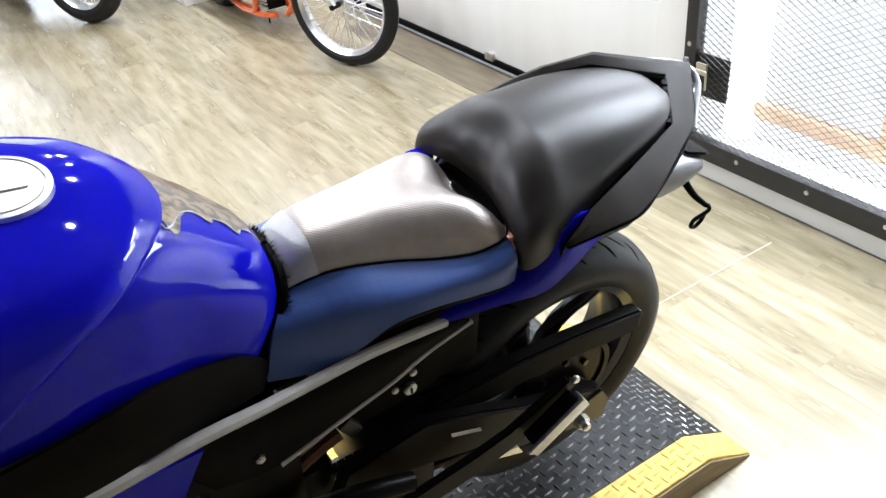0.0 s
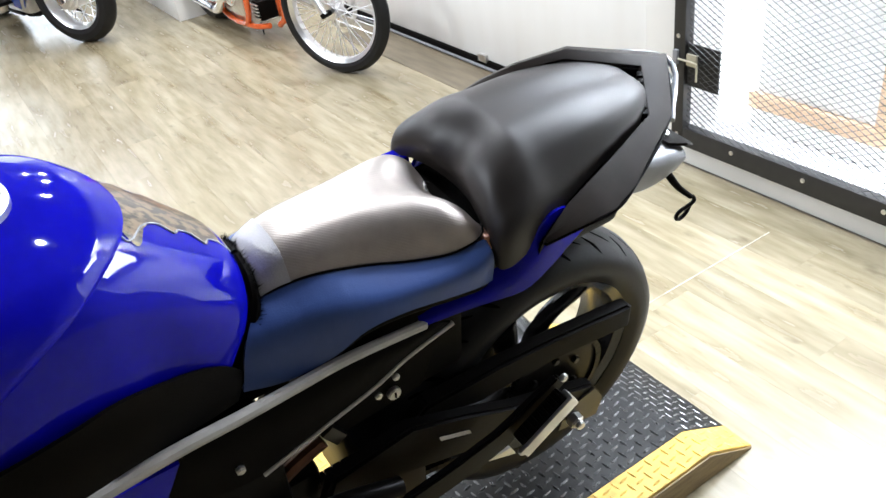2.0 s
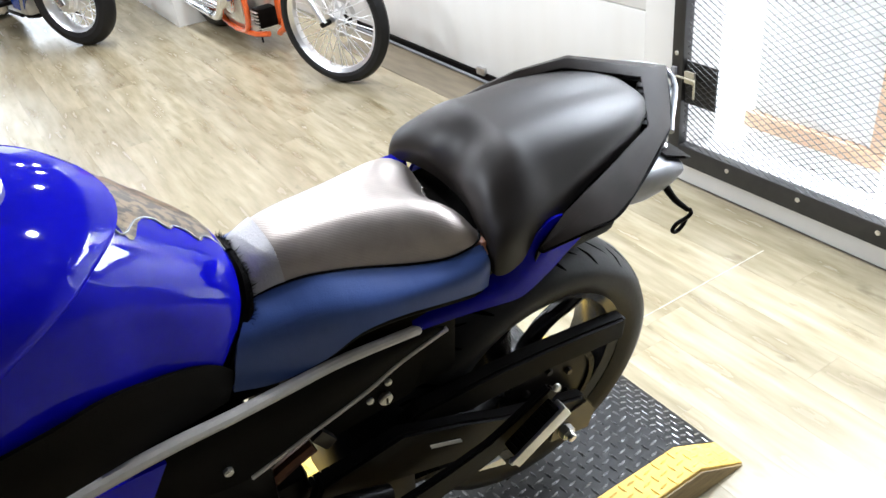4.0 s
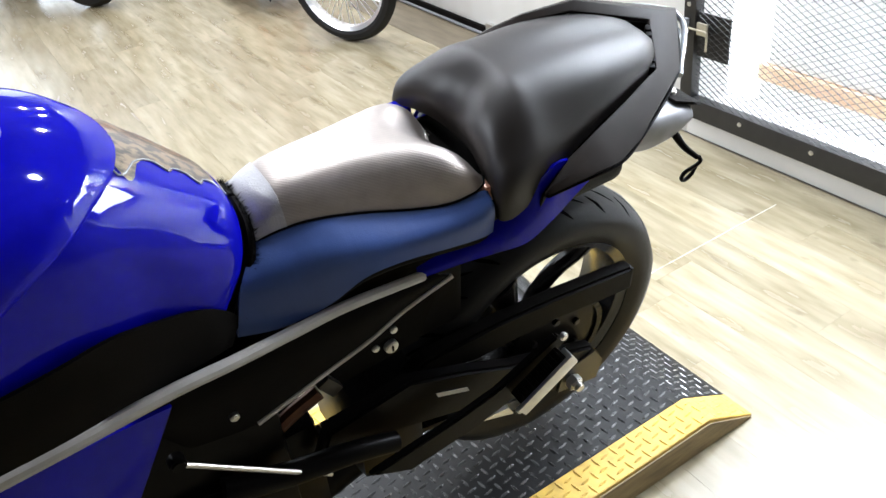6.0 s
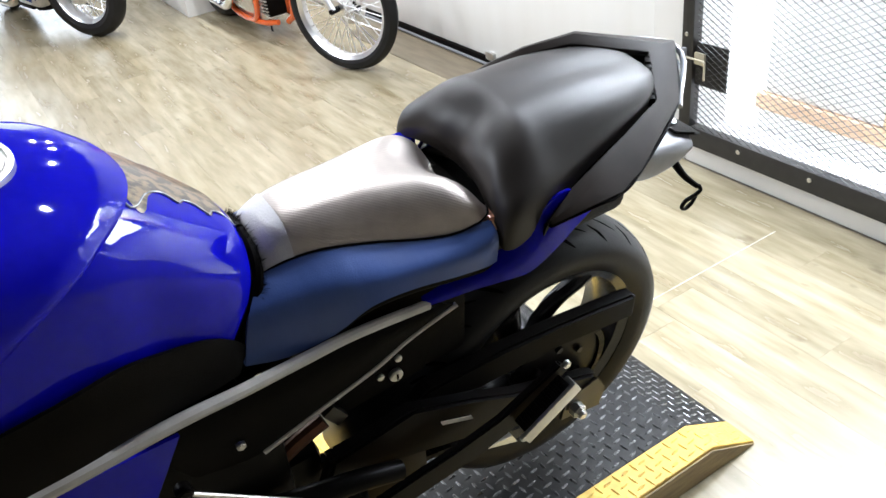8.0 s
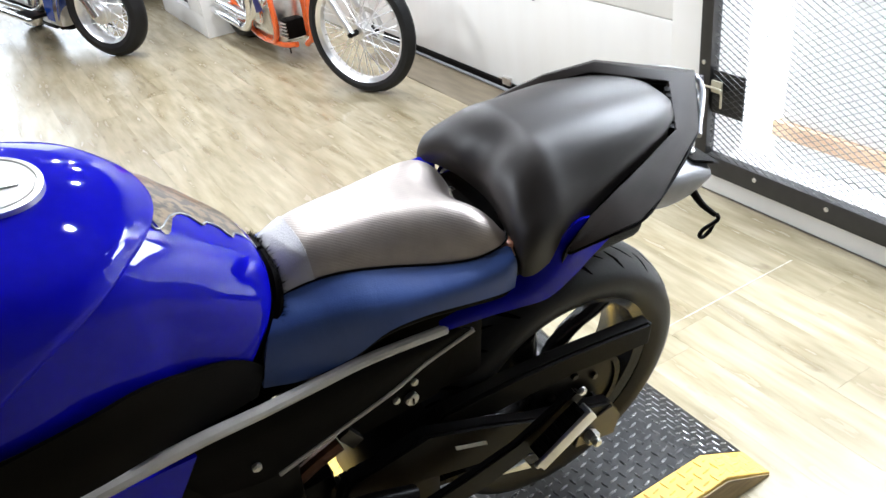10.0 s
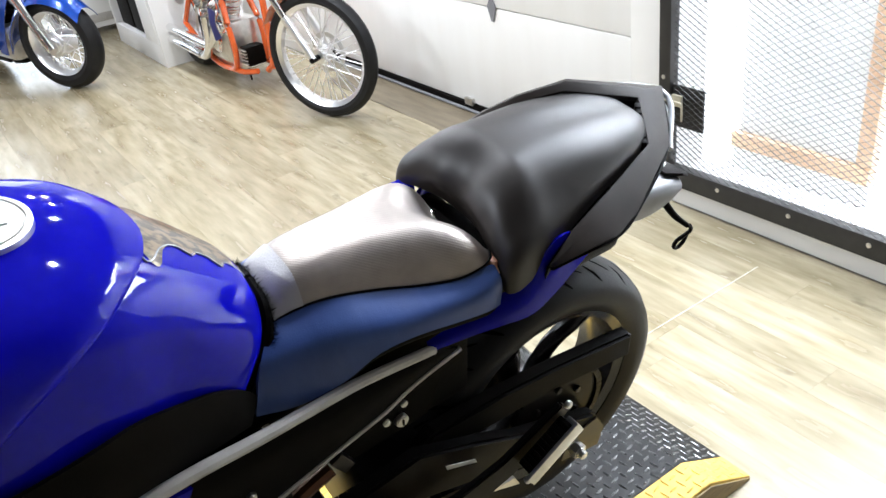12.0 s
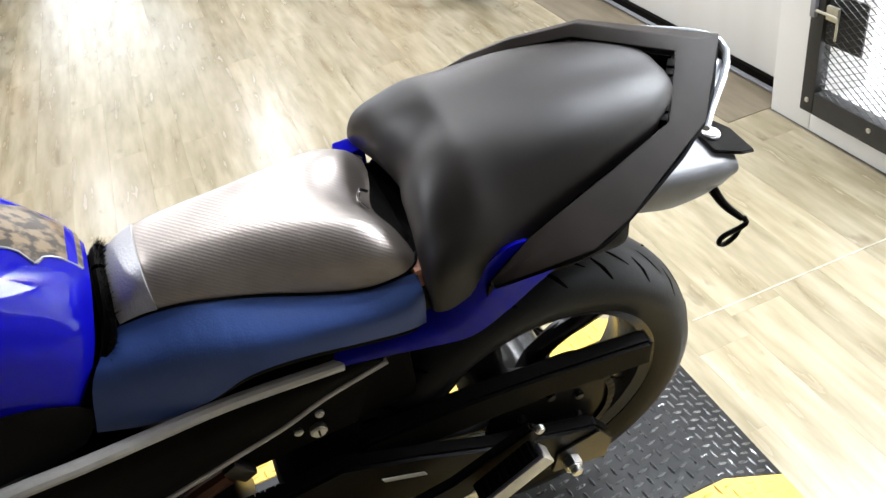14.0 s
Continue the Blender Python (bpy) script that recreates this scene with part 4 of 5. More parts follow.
part("shock", tube([(-0.42, 0.05, 0.62), (-0.30, 0.05, 0.34)], 0.026, 14, 2), M_DARK, bike)
part("swingarm_bridge", box(-0.44, -0.30, -0.105, 0.105, 0.22, 0.47, 0.03), M_DARK, bike)
part("battery_box", box(-0.48, -0.20, -0.085, 0.085, 0.52, 0.70, 0.02), M_BLACKPL, bike)
part("front_wheel", spin([(r, y * 0.75) for r, y in tp] + [(0.20, 0.0)], 64, m=Matrix.Translation((-1.44, 0, 0.305))), M_RUBBER, bike)
part("fork", tube([(-1.44, -0.10, 0.305), (-1.12, -0.10, 0.98)], 0.024, 14, 2), M_DARK, bike)
part("fork", tube([(-1.44, 0.10, 0.305), (-1.12, 0.10, 0.98)], 0.024, 14, 2), M_DARK, bike)
part("exhaust", tube([(-1.0, 0.0, 0.16), (-0.6, 0.0, 0.13), (-0.35, 0.03, 0.14)], 0.045, 16, 4), M_DARK, bike)
part("side_stand", tube([(-0.62, -0.13, 0.20), (-0.66, -0.19, 0.09), (-0.70, -0.262, 0.0)], 0.011, 10, 3), M_DARK, bike)
# plate holder and its bare stalk
hold = part("plate_holder", grid(mirror_rows([prof(0.17, (0, 0.760), (0.045, 0.755), (0.060, 0.735), (0.055, 0.700), (0.03, 0.694)), prof(0.23, (0, 0.752), (0.048, 0.748), (0.062, 0.730), (0.056, 0.684), (0.03, 0.678)), prof(0.30, (0, 0.742), (0.046, 0.738), (0.060, 0.722), (0.055, 0.688), (0.03, 0.682)), prof(0.340, (0, 0.732), (0.042, 0.728), (0.054, 0.715), (0.05, 0.702), (0.03, 0.698))]), 3, 3), M_LIGHTGREY, bike, "light grey plastic number plate bracket")
part("holder_top", poly([(0.305, -0.036, 0.742), (0.345, -0.050, 0.734), (0.388, -0.03, 0.705), (0.388, 0.03, 0.705), (0.345, 0.050, 0.734), (0.305, 0.036, 0.742)], 0.006, (0, 0, 1), bevel=0.002), M_BLACKPL, hold)
part("disc", disc(0.014, 0.008, Matrix.Translation((0.325, 0.0, 0.746)) @ Matrix.Rotation(radians(9), 4, "Y"), 24, bevel=0.002), M_ALU, hold, "small round silver disc")
stalk = part("indicator_stalk", tube([(0.300, -0.050, 0.690), (0.315, -0.068, 0.662), (0.338, -0.086, 0.638)], (0.008, 0.005), 10, 4), M_BLACKPL, bike, "black indicator stalk with an open loop")
part("loop", tube([(0.340, -0.088, 0.640), (0.345, -0.09, 0.628), (0.330, -0.09, 0.622), (0.306, -0.09, 0.618), (0.300, -0.09, 0.606), (0.312, -0.09, 0.598), (0.328, -0.09, 0.606), (0.334, -0.09, 0.622)], 0.0042, 8, 4), M_BLACKPL, stalk)
part("holder_bracket", box(0.10, 0.26, -0.03, 0.03, 0.74, 0.84, 0.01), M_BLACKPL, bike)

# ---- other vehicles ----


def frame_of(x, y, back, turn=0.0):
    """Origin on the floor under the front axle; local x runs to the bike's rear."""
    b = Vector((back[0], back[1], 0)).normalized()
    return Matrix.Translation((x, y, 0)) @ Matrix.Rotation(math.atan2(b.y, b.x) + radians(turn), 4, "Z")


def wire_wheel(name, parent, m, R, w, rim, spokes, hub=0.045):
    """A spoked wheel with its axle along local y."""
    h = w / 2
    tyre = part(name, spin([(rim + 0.004, -h * 0.72), (rim + 0.35 * (R - rim), -h * 0.98), (rim + 0.7 * (R - rim), -h * 0.9), (R - 0.008, -h * 0.5), (R, 0), (R - 0.008, h * 0.5), (rim + 0.7 * (R - rim), h * 0.9), (rim + 0.35 * (R - rim), h * 0.98), (rim + 0.004, h * 0.72)], 64, m=m, closed=False), M_RUBBER, parent, "black tyre on a spoked chrome wheel")
    part("rim", spin([(rim - 0.014, -h * 0.45), (rim + 0.008, -h * 0.8), (rim + 0.006, -h * 0.6), (rim - 0.010, 0), (rim + 0.006, h * 0.6), (rim + 0.008, h * 0.8), (rim - 0.014, h * 0.45), (rim - 0.019, 0)], 64, m=m), M_POLISH, tyre, "chrome rim")
    part("hub", disc(hub, w * 0.95, m @ RX, 24, bevel=0.006), M_POLISH, tyre)
    sp = None
    for k in range(spokes):
        a = 2 * math.pi * k / spokes
        side = 1 if k % 2 else -1
        lean = 0.32 if (k // 2) % 2 else -0.32
        p0 = Vector((hub * 0.95 * math.cos(a + lean * 2.2), side * w * 0.40, hub * 0.95 * math.sin(a + lean * 2.2)))
        p1 = Vector(((rim - 0.018) * math.cos(a), side * 0.004, (rim - 0.018) * math.sin(a)))
        sp = join(sp, tube([p0, p1], 0.0034, 5, 1))
    sp.transform(m)
    tagged(part("spokes", sp, M_POLISH, tyre), kind="stuff")
    return tyre


# orange chopper
CH = frame_of(1.04, 2.98, (-0.045, 1.0))
ch = thing("chopper", "orange custom chopper with chrome engine and tall spoked front wheel", "motorcycle", CH)
ST = Matrix.Rotation(radians(24), 4, "Z")
wire_wheel("front_wheel", ch, ST @ Matrix.Translation((0, 0, 0.352)), 0.352, 0.085, 0.280, 40)
part("brake_disc", spin([(0.085, -0.052), (0.112, -0.052), (0.112, -0.056), (0.085, -0.056)], 40, m=ST @ Matrix.Translation((0, 0, 0.352))), M_ALU, ch)
part("axle", disc(0.016, 0.21, ST @ Matrix.Translation((0, 0, 0.352)) @ RX, 12, bevel=0.003), M_DARK, ch)
for y in (-0.085, 0.085):
    part("fork_leg", tube([ST @ Vector((0.0, y, 0.352)), ST @ Vector((0.135, y, 0.58))], (0.019, 0.025), 16, 1), M_POLISH, ch, "pale polished fork leg")
    part("fork_tube", tube([ST @ Vector((0.13, y, 0.57)), ST @ Vector((0.42, y, 1.08))], 0.020, 14, 1), M_CHROME, ch)
part("front_fender", grid([[ST @ Vector((0.375 * math.cos(a), y, 0.352 + 0.375 * math.sin(a) - 3 * y * y)) for a in [math.radians(d) for d in (28, 45, 62, 80, 98)]] for y in (-0.055, 0, 0.055)], 4, 4, 0.004), M_ORANGE, ch, "orange front fender")
for y, pts in ((0.0, [(0.58, 0, 1.0), (0.62, 0, 0.55), (0.66, 0, 0.22), (0.76, 0, 0.13)]),):
    part("down_tube", tube(pts, 0.020, 14, 5), M_ORANGE, ch, "red-orange frame tube")
for y in (-0.11, 0.11):
    part("frame_tube", tube([(0.80, y * 0.5, 0.13), (0.95, y, 0.12), (1.35, y, 0.13), (1.72, y, 0.33)], 0.018, 12, 5), M_ORANGE, ch)
    part("frame_tube", tube([(0.58, 0, 1.0), (1.0, y * 0.5, 0.90), (1.35, y, 0.66), (1.72, y, 0.33)], 0.018, 12, 5), M_ORANGE, ch)
    part("seat_tube", tube([(1.28, y, 0.70), (1.36, y, 0.40), (1.40, y, 0.14)], 0.016, 12, 4), M_ORANGE, ch)
part("fuel_tank", grid(mirror_rows([prof(0.72, (0, 1.02), (0.04, 1.0), (0.05, 0.96), (0.03, 0.92)), prof(0.86, (0, 1.08), (0.09, 1.05), (0.12, 0.98), (0.08, 0.92)), prof(1.05, (0, 1.03), (0.10, 1.0), (0.12, 0.93), (0.08, 0.87)), prof(1.25, (0, 0.86), (0.03, 0.85), (0.05, 0.82), (0.03, 0.79))]), 4, 4), M_ORANGE, ch)
part("seat", grid(mirror_rows([prof(1.24, (0, 0.78), (0.06, 0.77), (0.09, 0.75)), prof(1.38, (0, 0.71), (0.10, 0.72), (0.14, 0.70)), prof(1.52, (0, 0.77), (0.09, 0.77), (0.12, 0.74)), prof(1.58, (0, 0.84), (0.06, 0.83), (0.08, 0.80))]), 4, 4, 0.03), M_PILLION, ch, "grey-black solo seat")
RW = Matrix.Translation((1.75, 0, 0.325))
wire_wheel("rear_wheel", ch, RW, 0.325, 0.20, 0.225, 32, 0.06)
part("rear_fender", grid([[(1.75 + 0.355 * math.cos(a), y, 0.325 + 0.355 * math.sin(a) - 1.5 * y * y) for a in [math.radians(d) for d in (5, 35, 65, 95, 125, 150)]] for y in (-0.12, 0, 0.12)], 4, 4, 0.005), M_ORANGE, ch, "orange rear fender")
part("oil_tank", disc(0.11, 0.20, Matrix.Translation((1.43, 0, 0.50)) @ RX, 32, bevel=0.02), M_CHROME, ch, "polished round oil tank")
eng2 = part("engine_case", box(0.98, 1.32, -0.11, 0.13, 0.16, 0.42, 0.04), M_ALU, ch, "chrome and aluminium twin engine")
for xa, dx in ((1.10, -0.12), (1.22, 0.12)):
    for k in range(7):
        f = k / 6
        part("cooling_fin", disc(0.078 + 0.006 * math.sin(k * 2), 0.010, Matrix.Translation((xa + dx * f, 0.03, 0.44 + 0.17 * f)) @ Matrix.Rotation(math.atan2(dx, 0.17), 4, "Y"), 28, bevel=0.002), M_CHROME, eng2)
    part("cylinder", disc(0.064, 0.22, Matrix.Translation((xa + dx * 0.5, 0.03, 0.52)) @ Matrix.Rotation(math.atan2(dx, 0.17), 4, "Y"), 28), M_ALU, eng2)
    part("rocker_cover", disc(0.075, 0.06, Matrix.Translation((xa + dx * 1.25, 0.03, 0.66)) @ Matrix.Rotation(math.atan2(dx, 0.17), 4, "Y"), 28, bevel=0.015), M_CHROME, eng2)
    part("pushrod_tube", tube([(xa + dx * 0.2, 0.12, 0.40), (xa + dx * 0.9, 0.11, 0.60)], 0.013, 10, 1), M_CHROME, eng2)
part("cam_cover", disc(0.075, 0.03, Matrix.Translation((1.12, 0.145, 0.30)) @ RX, 32, bevel=0.01), M_CHROME, eng2)
part("air_cleaner", disc(0.075, 0.06, Matrix.Translation((1.16, 0.17, 0.58)) @ RX, 32, bevel=0.015), M_CHROME, eng2)
for k, (z, y) in enumerate(((0.26, 0.16), (0.18, 0.17))):
    part("exhaust_pipe", tube([(1.06 + 0.14 * k, 0.08, 0.52), (1.02 + 0.14 * k, 0.16, 0.48), (1.08 + 0.12 * k, y, z + 0.10), (1.22 + 0.1 * k, y, z), (1.50, y, z), (1.92, y, z + 0.02)], 0.030, 18, 6), M_CHROME, ch, "chrome exhaust pipe")
for y in (-0.09, 0.12):
    part("cradle_tube", tube([(1.00, y * 0.8, 0.56), (0.935, y, 0.40), (0.925, y, 0.24), (0.99, y, 0.135), (1.16, y, 0.115)], 0.019, 12, 6), M_ORANGE, ch)
part("sump", box(0.96, 1.34, -0.085, 0.10, 0.11, 0.20, 0.03), M_POLISH, eng2)
reg = part("regulator", box(0.79, 0.89, -0.02, 0.105, 0.17, 0.29, 0.015), M_BLACKPL, ch, "black finned regulator box")
for k in range(5):
    part("fin", box(0.795, 0.885, 0.103, 0.116, 0.183 + 0.021 * k, 0.190 + 0.021 * k, 0.002), M_POLISH, reg)
part("magneto_cover", disc(0.05, 0.05, Matrix.Translation((1.0, 0.15, 0.40)) @ RX, 28, bevel=0.014), M_CHROME, ch)
part("intake", tube([(1.02, 0.12, 0.62), (1.16, 0.16, 0.60), (1.30, 0.12, 0.62)], 0.03, 14, 4), M_CHROME, ch)
part("oil_line", tube([(0.98, 0.12, 0.35), (0.92, 0.16, 0.50), (1.0, 0.14, 0.68), (1.12, 0.12, 0.74)], 0.008, 8, 5), M_CHROME, ch)
part("oil_line", tube([(1.30, 0.10, 0.20), (1.42, 0.14, 0.30), (1.40, 0.12, 0.48)], 0.009, 8, 5), M_ALU, ch)
part("cloth", grid([[(0.92, 0.19, 0.52), (0.97, 0.20, 0.54), (1.02, 0.19, 0.52)], [(0.93, 0.20, 0.44), (0.97, 0.215, 0.45), (1.02, 0.20, 0.43)], [(0.91, 0.19, 0.36), (0.97, 0.21, 0.34), (1.0, 0.19, 0.37)]], 4, 4, 0.003), M_NAVY, ch, "dark blue cloth hung on the frame")
part("kick_stand", tube([(1.10, -0.12, 0.14), (1.08, -0.22, 0.05), (1.06, -0.27, 0.006)], 0.009, 8, 3), M_DARK, ch)
part("drain", tube([(1.02, 0.02, 0.12), (1.02, 0.02, 0.02)], 0.006, 8, 1), M_DARK, ch)

# blue cruiser
CR = frame_of(0.10, 5.10, (-0.22, 0.98))
cr = thing("cruiser", "deep blue cruiser motorcycle with chrome fork and valanced fender", "motorcycle", CR)
S2 = Matrix.Rotation(radians(24), 4, "Z")
wire_wheel("front_wheel", cr, S2 @ Matrix.Translation((0, 0, 0.325)), 0.325, 0.14, 0.215, 36, 0.085)
part("hub_cover", disc(0.075, 0.07, S2 @ Matrix.Translation((0, 0.07, 0.325)) @ RX, 28, bevel=0.02), M_POLISH, cr)
for y in (-0.105, 0.105):
    part("fork_leg", tube([S2 @ Vector((0.0, y, 0.30)), S2 @ Vector((0.16, y, 0.66))], 0.034, 18, 1), M_CHROME, cr, "chrome fork leg")
    part("fork_cover", tube([S2 @ Vector((0.15, y, 0.64)), S2 @ Vector((0.32, y, 1.02))], 0.040, 18, 1), M_CHROME, cr)
part("front_fender", grid([[S2 @ Vector((0.365 * math.cos(a), y, 0.325 + 0.365 * math.sin(a) - 7 * y * y)) for a in [math.radians(d) for d in (5, 30, 60, 90, 120, 142)]] for y in (-0.105, -0.06, 0, 0.06, 0.105)], 3, 4, 0.005), M_CRUISER, cr, "deep blue front fender")
part("fork_light", disc(0.035, 0.05, S2 @ Matrix.Translation((0.20, 0.16, 0.80)) @ Matrix.Rotation(radians(80), 4, "Y"), 20, bevel=0.012), M_ORANGE, cr, "amber indicator")
part("headlamp", disc(0.09, 0.10, S2 @ Matrix.Translation((0.12, 0, 0.93)) @ Matrix.Rotation(radians(90), 4, "Y"), 32, bevel=0.03), M_CHROME, cr)
part("fuel_tank", grid(mirror_rows([prof(0.48, (0, 0.90), (0.06, 0.89), (0.09, 0.83), (0.06, 0.76)), prof(0.62, (0, 0.96), (0.12, 0.93), (0.16, 0.84), (0.12, 0.75)), prof(0.82, (0, 0.93), (0.13, 0.90), (0.17, 0.82), (0.12, 0.74)), prof(1.02, (0, 0.80), (0.05, 0.79), (0.08, 0.76), (0.06, 0.72))]), 4, 4), M_CRUISER, cr, "deep blue fuel tank")
e3 = part("engine_case", box(0.55, 0.98, -0.13, 0.15, 0.16, 0.42, 0.04), M_ALU, cr, "chrome twin engine")
for xa, dx in ((0.70, -0.10), (0.84, 0.10)):
    for k in range(7):
        f = k / 6
        part("cooling_fin", disc(0.078, 0.010, Matrix.Translation((xa + dx * f, 0.03, 0.44 + 0.17 * f)) @ Matrix.Rotation(math.atan2(dx, 0.17), 4, "Y"), 28, bevel=0.002), M_DARK, e3)
    part("rocker_cover", disc(0.075, 0.05, Matrix.Translation((xa + dx * 1.2, 0.03, 0.65)) @ Matrix.Rotation(math.atan2(dx, 0.17), 4, "Y"), 28, bevel=0.015), M_CHROME, e3)
part("cam_cover", disc(0.075, 0.03, Matrix.Translation((0.72, 0.16, 0.32)) @ RX, 32, bevel=0.01), M_CHROME, e3)
part("air_cleaner", disc(0.085, 0.07, Matrix.Translation((0.78, 0.19, 0.56)) @ RX, 32, bevel=0.02), M_CHROME, e3)
for k, z in enumerate((0.27, 0.18)):
    part("exhaust_pipe", tube([(0.62 + 0.22 * k, 0.09, 0.52), (0.58 + 0.22 * k, 0.17, 0.46), (0.66 + 0.2 * k, 0.19, z + 0.06), (0.86 + 0.1 * k, 0.20, z), (1.2, 0.20, z), (1.9, 0.21, z + 0.01)], 0.036, 16, 6), M_CHROME, cr)
part("frame_tube", tube([(0.36, 0, 0.95), (0.44, 0, 0.50), (0.52, 0, 0.20), (0.70, 0.10, 0.14), (1.3, 0.11, 0.15)], 0.020, 12, 5), M_DARK, cr)
part("leg_guard", grid([[(0.36, 0.12, 0.62), (0.42, 0.16, 0.50), (0.50, 0.18, 0.34), (0.56, 0.18, 0.22)], [(0.44, 0.17, 0.66), (0.50, 0.20, 0.54), (0.58, 0.21, 0.36), (0.62, 0.20, 0.24)]], 4, 4, 0.006), M_CRUISER, cr, "blue lower panel")
part("foot_board", box(0.62, 0.95, 0.20, 0.31, 0.26, 0.285, 0.008), M_DARK, cr)
wire_wheel("rear_wheel", cr, Matrix.Translation((1.62, 0, 0.32)), 0.32, 0.16, 0.215, 28, 0.06)
part("rear_fender", grid([[(1.62 + 0.36 * math.cos(a), y, 0.32 + 0.36 * math.sin(a) - 6 * y * y) for a in [math.radians(d) for d in (-5, 30, 60, 90, 120, 150)]] for y in (-0.11, -0.06, 0, 0.06, 0.11)], 3, 4, 0.005), M_CRUISER, cr)
part("seat", box(0.98, 1.62, -0.14, 0.14, 0.66, 0.74, 0.035), M_PILLION, cr)
part("side_bag", box(1.30, 1.85, 0.14, 0.34, 0.38, 0.66, 0.03), M_DARK, cr)
part("kick_stand", tube([(0.78, -0.13, 0.20), (0.74, -0.24, 0.08), (0.70, -0.30, 0.006)], 0.010, 8, 3), M_DARK, cr)

# row of scooters
M_SCWHITE = material("white_scooter_paint", (0.78, 0.80, 0.82), 0.22, 0.0, (0.74, 0.76, 0.78), 10, coat=0.8)


def scooter(paint, label, x, y, turn):
    sc = thing("scooter", label, "scooter", Matrix.Translation((x, y, 0)) @ Matrix.Rotation(radians(turn), 4, "Z"), "row of scooters")
    m = Matrix.Translation((0, 0, 0.235))
    ty = part("front_wheel", spin([(0.15, -0.04), (0.19, -0.055), (0.222, -0.045), (0.235, 0), (0.222, 0.045), (0.19, 0.055), (0.15, 0.04)], 48, m=m, closed=False), M_RUBBER, sc, "small black scooter tyre")
    part("rim", spin([(0.145, -0.038), (0.156, -0.042), (0.150, 0), (0.156, 0.042), (0.145, 0.038), (0.135, 0)], 48, m=m), M_ALU, ty)
    for k in range(5):
        part("spoke", box(0.02, 0.145, -0.018, 0.018, -0.014, 0.014, 0.004, m=m @ Matrix.Rotation(2 * math.pi * k / 5, 4, "Y")), M_DARK, ty)
    part("hub", disc(0.03, 0.10, m @ RX, 20, bevel=0.005), M_DARK, ty)
    part("front_fender", grid([[(-0.02 + 0.275 * math.cos(a), yy, 0.225 + 0.275 * math.sin(a) - 6 * yy * yy) for a in [math.radians(d) for d in (8, 35, 65, 95, 125, 150)]] for yy in (-0.085, -0.045, 0, 0.045, 0.085)], 3, 4, 0.005), paint, sc, "painted front fender")
    for yy in (-0.075, 0.075):
        part("fork_leg", tube([(0, yy, 0.235), (-0.10, yy, 0.52)], 0.018, 12, 1), M_ALU, sc)
    part("leg_shield", grid([[(-0.10, -0.12, 0.50), (-0.06, 0, 0.50), (-0.10, 0.12, 0.50)], [(-0.20, -0.20, 0.75), (-0.10, 0, 0.78), (-0.20, 0.20, 0.75)], [(-0.28, -0.17, 1.0), (-0.20, 0, 1.04), (-0.28, 0.17, 1.0)], [(-0.42, -0.18, 0.30), (-0.40, 0, 0.28), (-0.42, 0.18, 0.30)]][:3], 4, 4, 0.02), paint, sc)
    part("headlamp", disc(0.07, 0.08, Matrix.Translation((-0.16, 0, 1.08)) @ Matrix.Rotation(radians(80), 4, "Y"), 28, bevel=0.02), M_LENS, sc)
    part("handlebar", tube([(-0.34, -0.34, 1.12), (-0.28, -0.15, 1.14), (-0.26, 0, 1.13), (-0.28, 0.15, 1.14), (-0.34, 0.34, 1.12)], 0.016, 10, 4), M_DARK, sc)
    part("floor_board", box(-0.80, -0.22, -0.15, 0.15, 0.24, 0.32, 0.03), M_DARK, sc)
    part("body", grid(mirror_rows([prof(-0.72, (0, 0.66), (0.10, 0.64), (0.14, 0.50), (0.10, 0.30)), prof(-0.95, (0, 0.70), (0.15, 0.66), (0.19, 0.50), (0.14, 0.32)), prof(-1.3, (0, 0.70), (0.12, 0.67), (0.16, 0.55), (0.12, 0.42)), prof(-1.45, (0, 0.66), (0.05, 0.64), (0.07, 0.58), (0.05, 0.52))]), 4, 4), paint, sc)
    part("seat", box(-1.35, -0.72, -0.13, 0.13, 0.70, 0.78, 0.035), M_PILLION, sc)
    part("rear_wheel", spin([(0.12, -0.05), (0.19, -0.06), (0.225, -0.05), (0.235, 0), (0.225, 0.05), (0.19, 0.06), (0.12, 0.05)], 48, m=Matrix.Translation((-1.25, 0, 0.235)), closed=True), M_RUBBER, sc)
    return sc


for yy, paint, lab in ((3.80, M_DARK, "black scooter parked in a row"), (4.38, M_ORANGE, "orange scooter parked in a row"), (5.28, M_SCWHITE, "white scooter parked in a row"), (5.92, M_SCWHITE, "white scooter parked in a row"), (6.55, M_ORANGE, "orange scooter parked in a row"), (7.25, M_SCWHITE, "white scooter parked in a row"), (8.0, M_DARK, "black scooter parked in a row")):
    scooter(paint, lab, -1.62 + 0.05 * (yy - 4), yy, -18)

# white shelf unit and what stands by it
cab = thing("shelf_unit", "white open shelf unit with dark baskets", "shelf")
for b in ((0.70, 1.20, 4.92, 4.96, 0, 1.4), (0.70, 1.20, 6.1, 6.14, 0, 1.4), (1.16, 1.20, 4.962, 6.098, 0, 1.4)):
    part("side_panel", box(*b, 0.004), M_WHITE, cab)
for z in (0.0, 0.62, 1.2):
    part("shelf_board", box(0.70, 1.158, 4.962, 6.098, z, z + (0.16 if z == 0 else 0.05), 0.004), M_WHITE, cab)
part("front_rail", box(0.695, 0.715, 4.962, 5.25, 0.162, 0.618, 0.004), M_WHITE, cab)
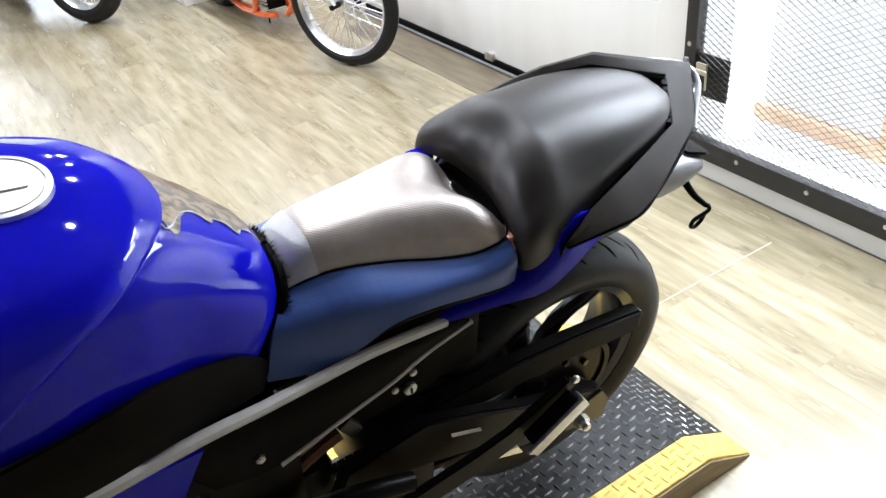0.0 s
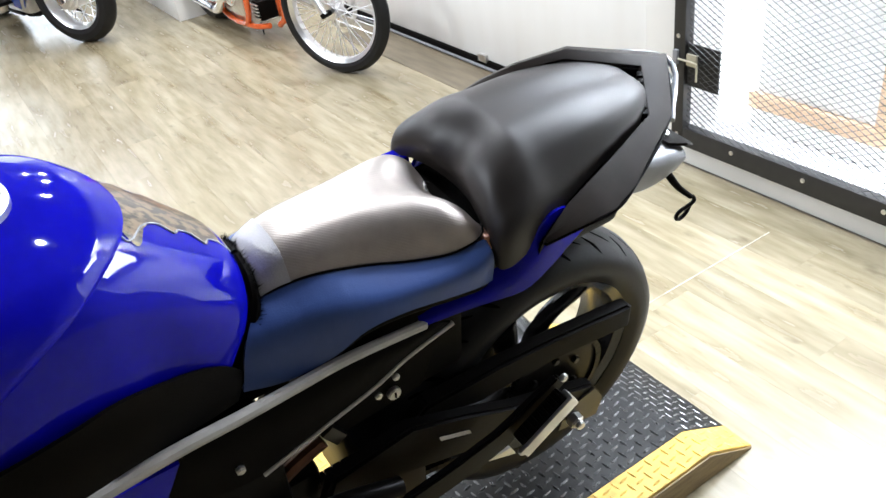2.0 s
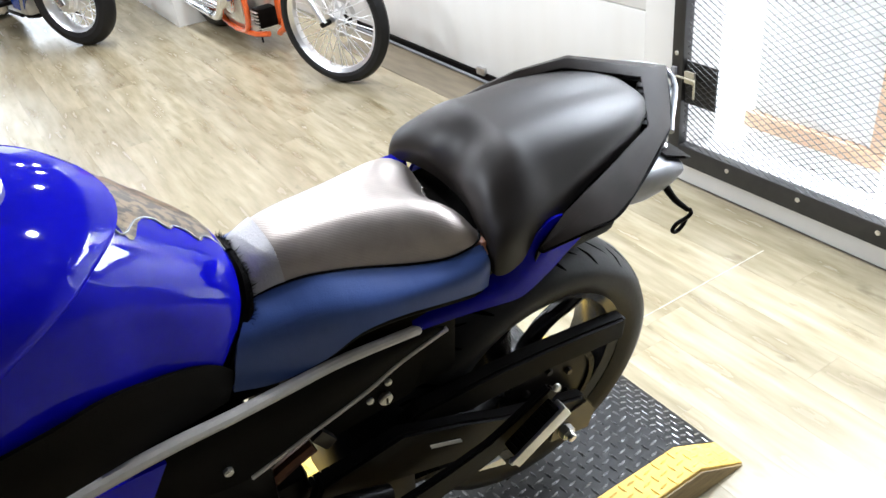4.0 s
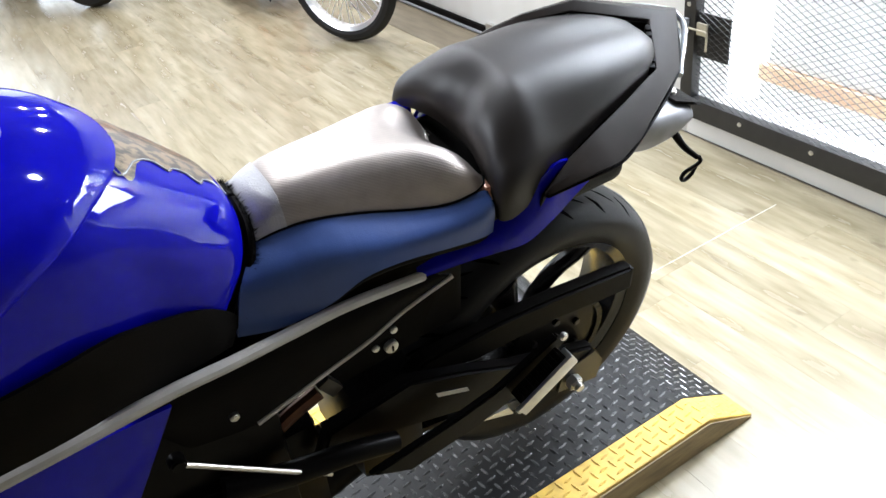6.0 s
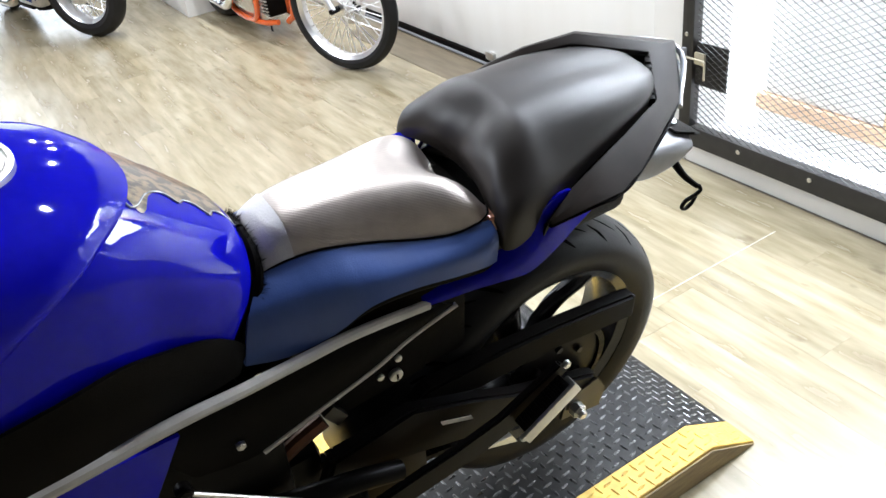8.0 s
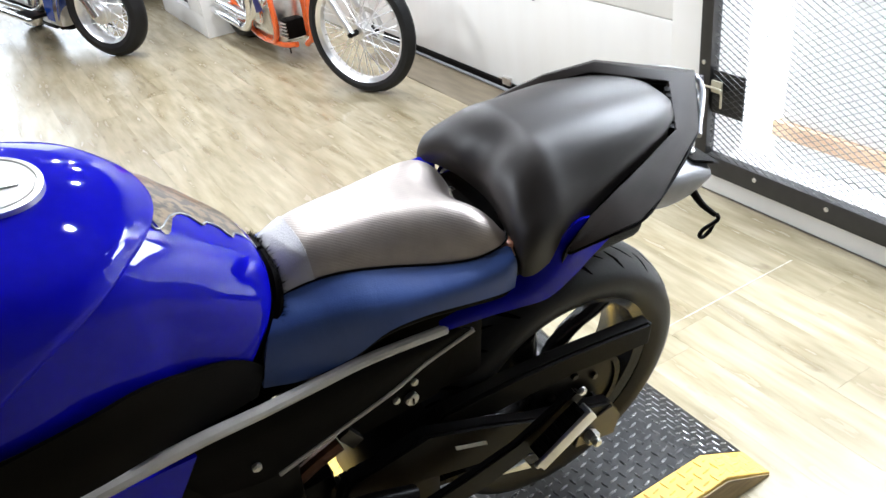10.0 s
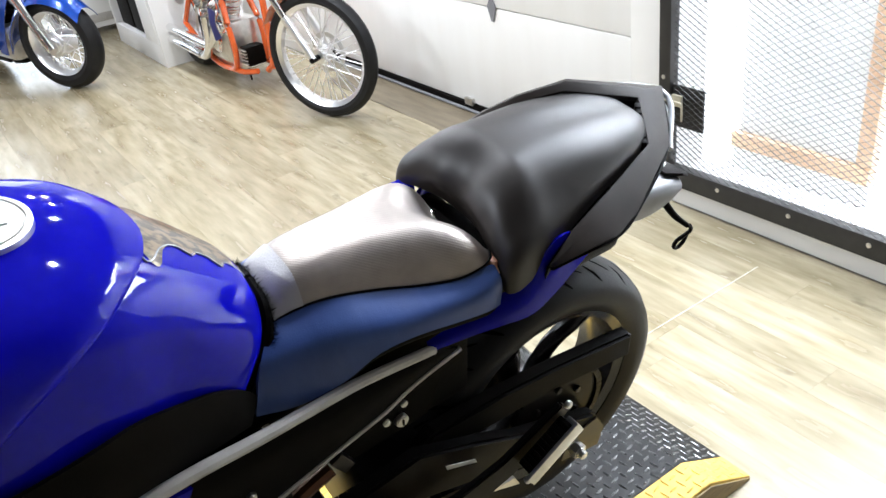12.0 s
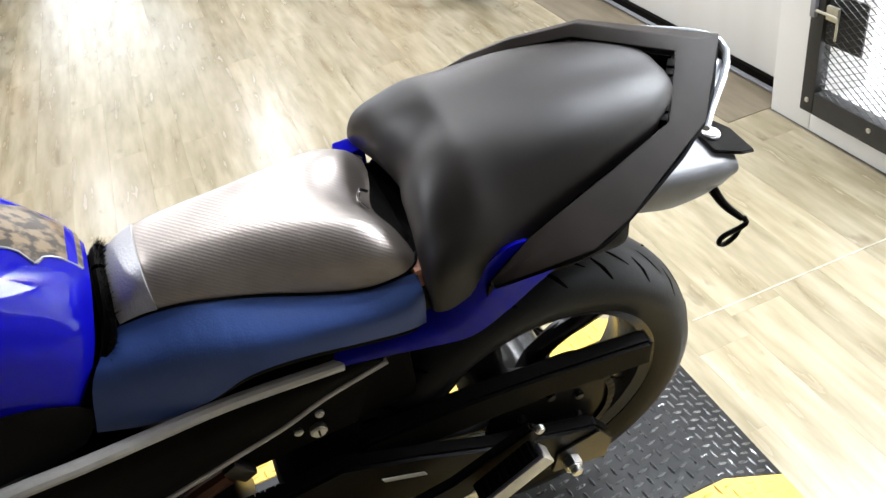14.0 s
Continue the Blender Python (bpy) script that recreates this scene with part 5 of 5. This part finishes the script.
for y0, z0, mat in ((5.32, 0.162, M_BLACKPL), (5.70, 0.162, M_BLACKPL), (5.4, 0.672, M_NAVY)):
    bk = tagged(link_mesh("basket", box(0.74, 1.10, y0, y0 + 0.34, z0, z0 + 0.34, 0.012), mat), "dark storage basket on the white shelf", "basket", "baskets on the shelf")
ap = thing("tool_chest", "white metal chest with grey stripes", "chest")
part("body", box(0.35, 0.95, 6.60, 7.2, 0.05, 1.1, 0.02), M_WHITE, ap)
for z in (0.10, 0.45, 0.80):
    part("stripe", box(0.36, 0.94, 6.594, 6.599, z, z + 0.07, 0.001), M_SILVER, ap)
for x, y in ((0.42, 6.66), (0.88, 6.66), (0.42, 7.14), (0.88, 7.14)):
    part("foot", disc(0.03, 0.05, Matrix.Translation((x, y, 0.025)), 14), M_DARK, ap)

# door fittings
part("door_bracket", box(1.560, 1.579, 2.36, 2.43, 0.035, 0.075, 0.003), M_ALU, gd, "small metal bracket")
for y, z in ((1.185, 0.587), (2.13, 0.587), (3.1, 0.587), (1.185, 1.132)):
    part("hinge", poly([(DOOR_X - 0.003, y - 0.006, z + 0.055), (DOOR_X - 0.003, y + 0.006, z + 0.055), (DOOR_X - 0.003, y + 0.034, z + 0.006), (DOOR_X - 0.003, y + 0.008, z - 0.065), (DOOR_X - 0.003, y - 0.008, z - 0.065), (DOOR_X - 0.003, y - 0.034, z + 0.006)], -0.006, (1, 0, 0), bevel=0.001), M_LIGHTGREY, gd, "grey door hinge")
part("seal_edge", box(1.545, 1.566, 1.16, 3.99, 0.008, 0.016, 0.003), M_LIGHTGREY, gd, "pale worn strip of sealant")

# ---- floor planks ----
PW, PL = 0.152, 1.22
pm = bpy.data.meshes.new("plank")
pb = box(-PW / 2 + 0.0002, PW / 2 - 0.0002, -PL / 2 + 0.0002, PL / 2 - 0.0002, -0.004, 0.0)
pb.to_mesh(pm)
pb.free()
pm.materials.append(M_PLANK)
rng = random.Random(5)
made = 0
for i in range(-13, 10):
    x = i * PW + 0.03
    shift = rng.random() * PL
    for k in range(-3, 10):
        y = k * PL + shift - 0.6
        lo, hi = max(y - PL / 2, -3.198), min(y + PL / 2, 10.998)
        if hi - lo < 0.04 or made >= 300:
            continue
        ob = new("plank", pm)
        ob.location = (x, (lo + hi) / 2, 0)
        ob.scale = (1, (hi - lo) / PL, 1)
        ob.parent = floor
        made += 1
rest = None
for i in list(range(-27, -13)):
    x = i * PW + 0.03
    rest = box(x - PW / 2 + 0.0002, x + PW / 2 - 0.0002, -3.2, 11.0, -0.004, 0.0, bm=rest)
tagged(link_mesh("far_planks", rest, M_PLANK, floor, smooth=False), kind="stuff")
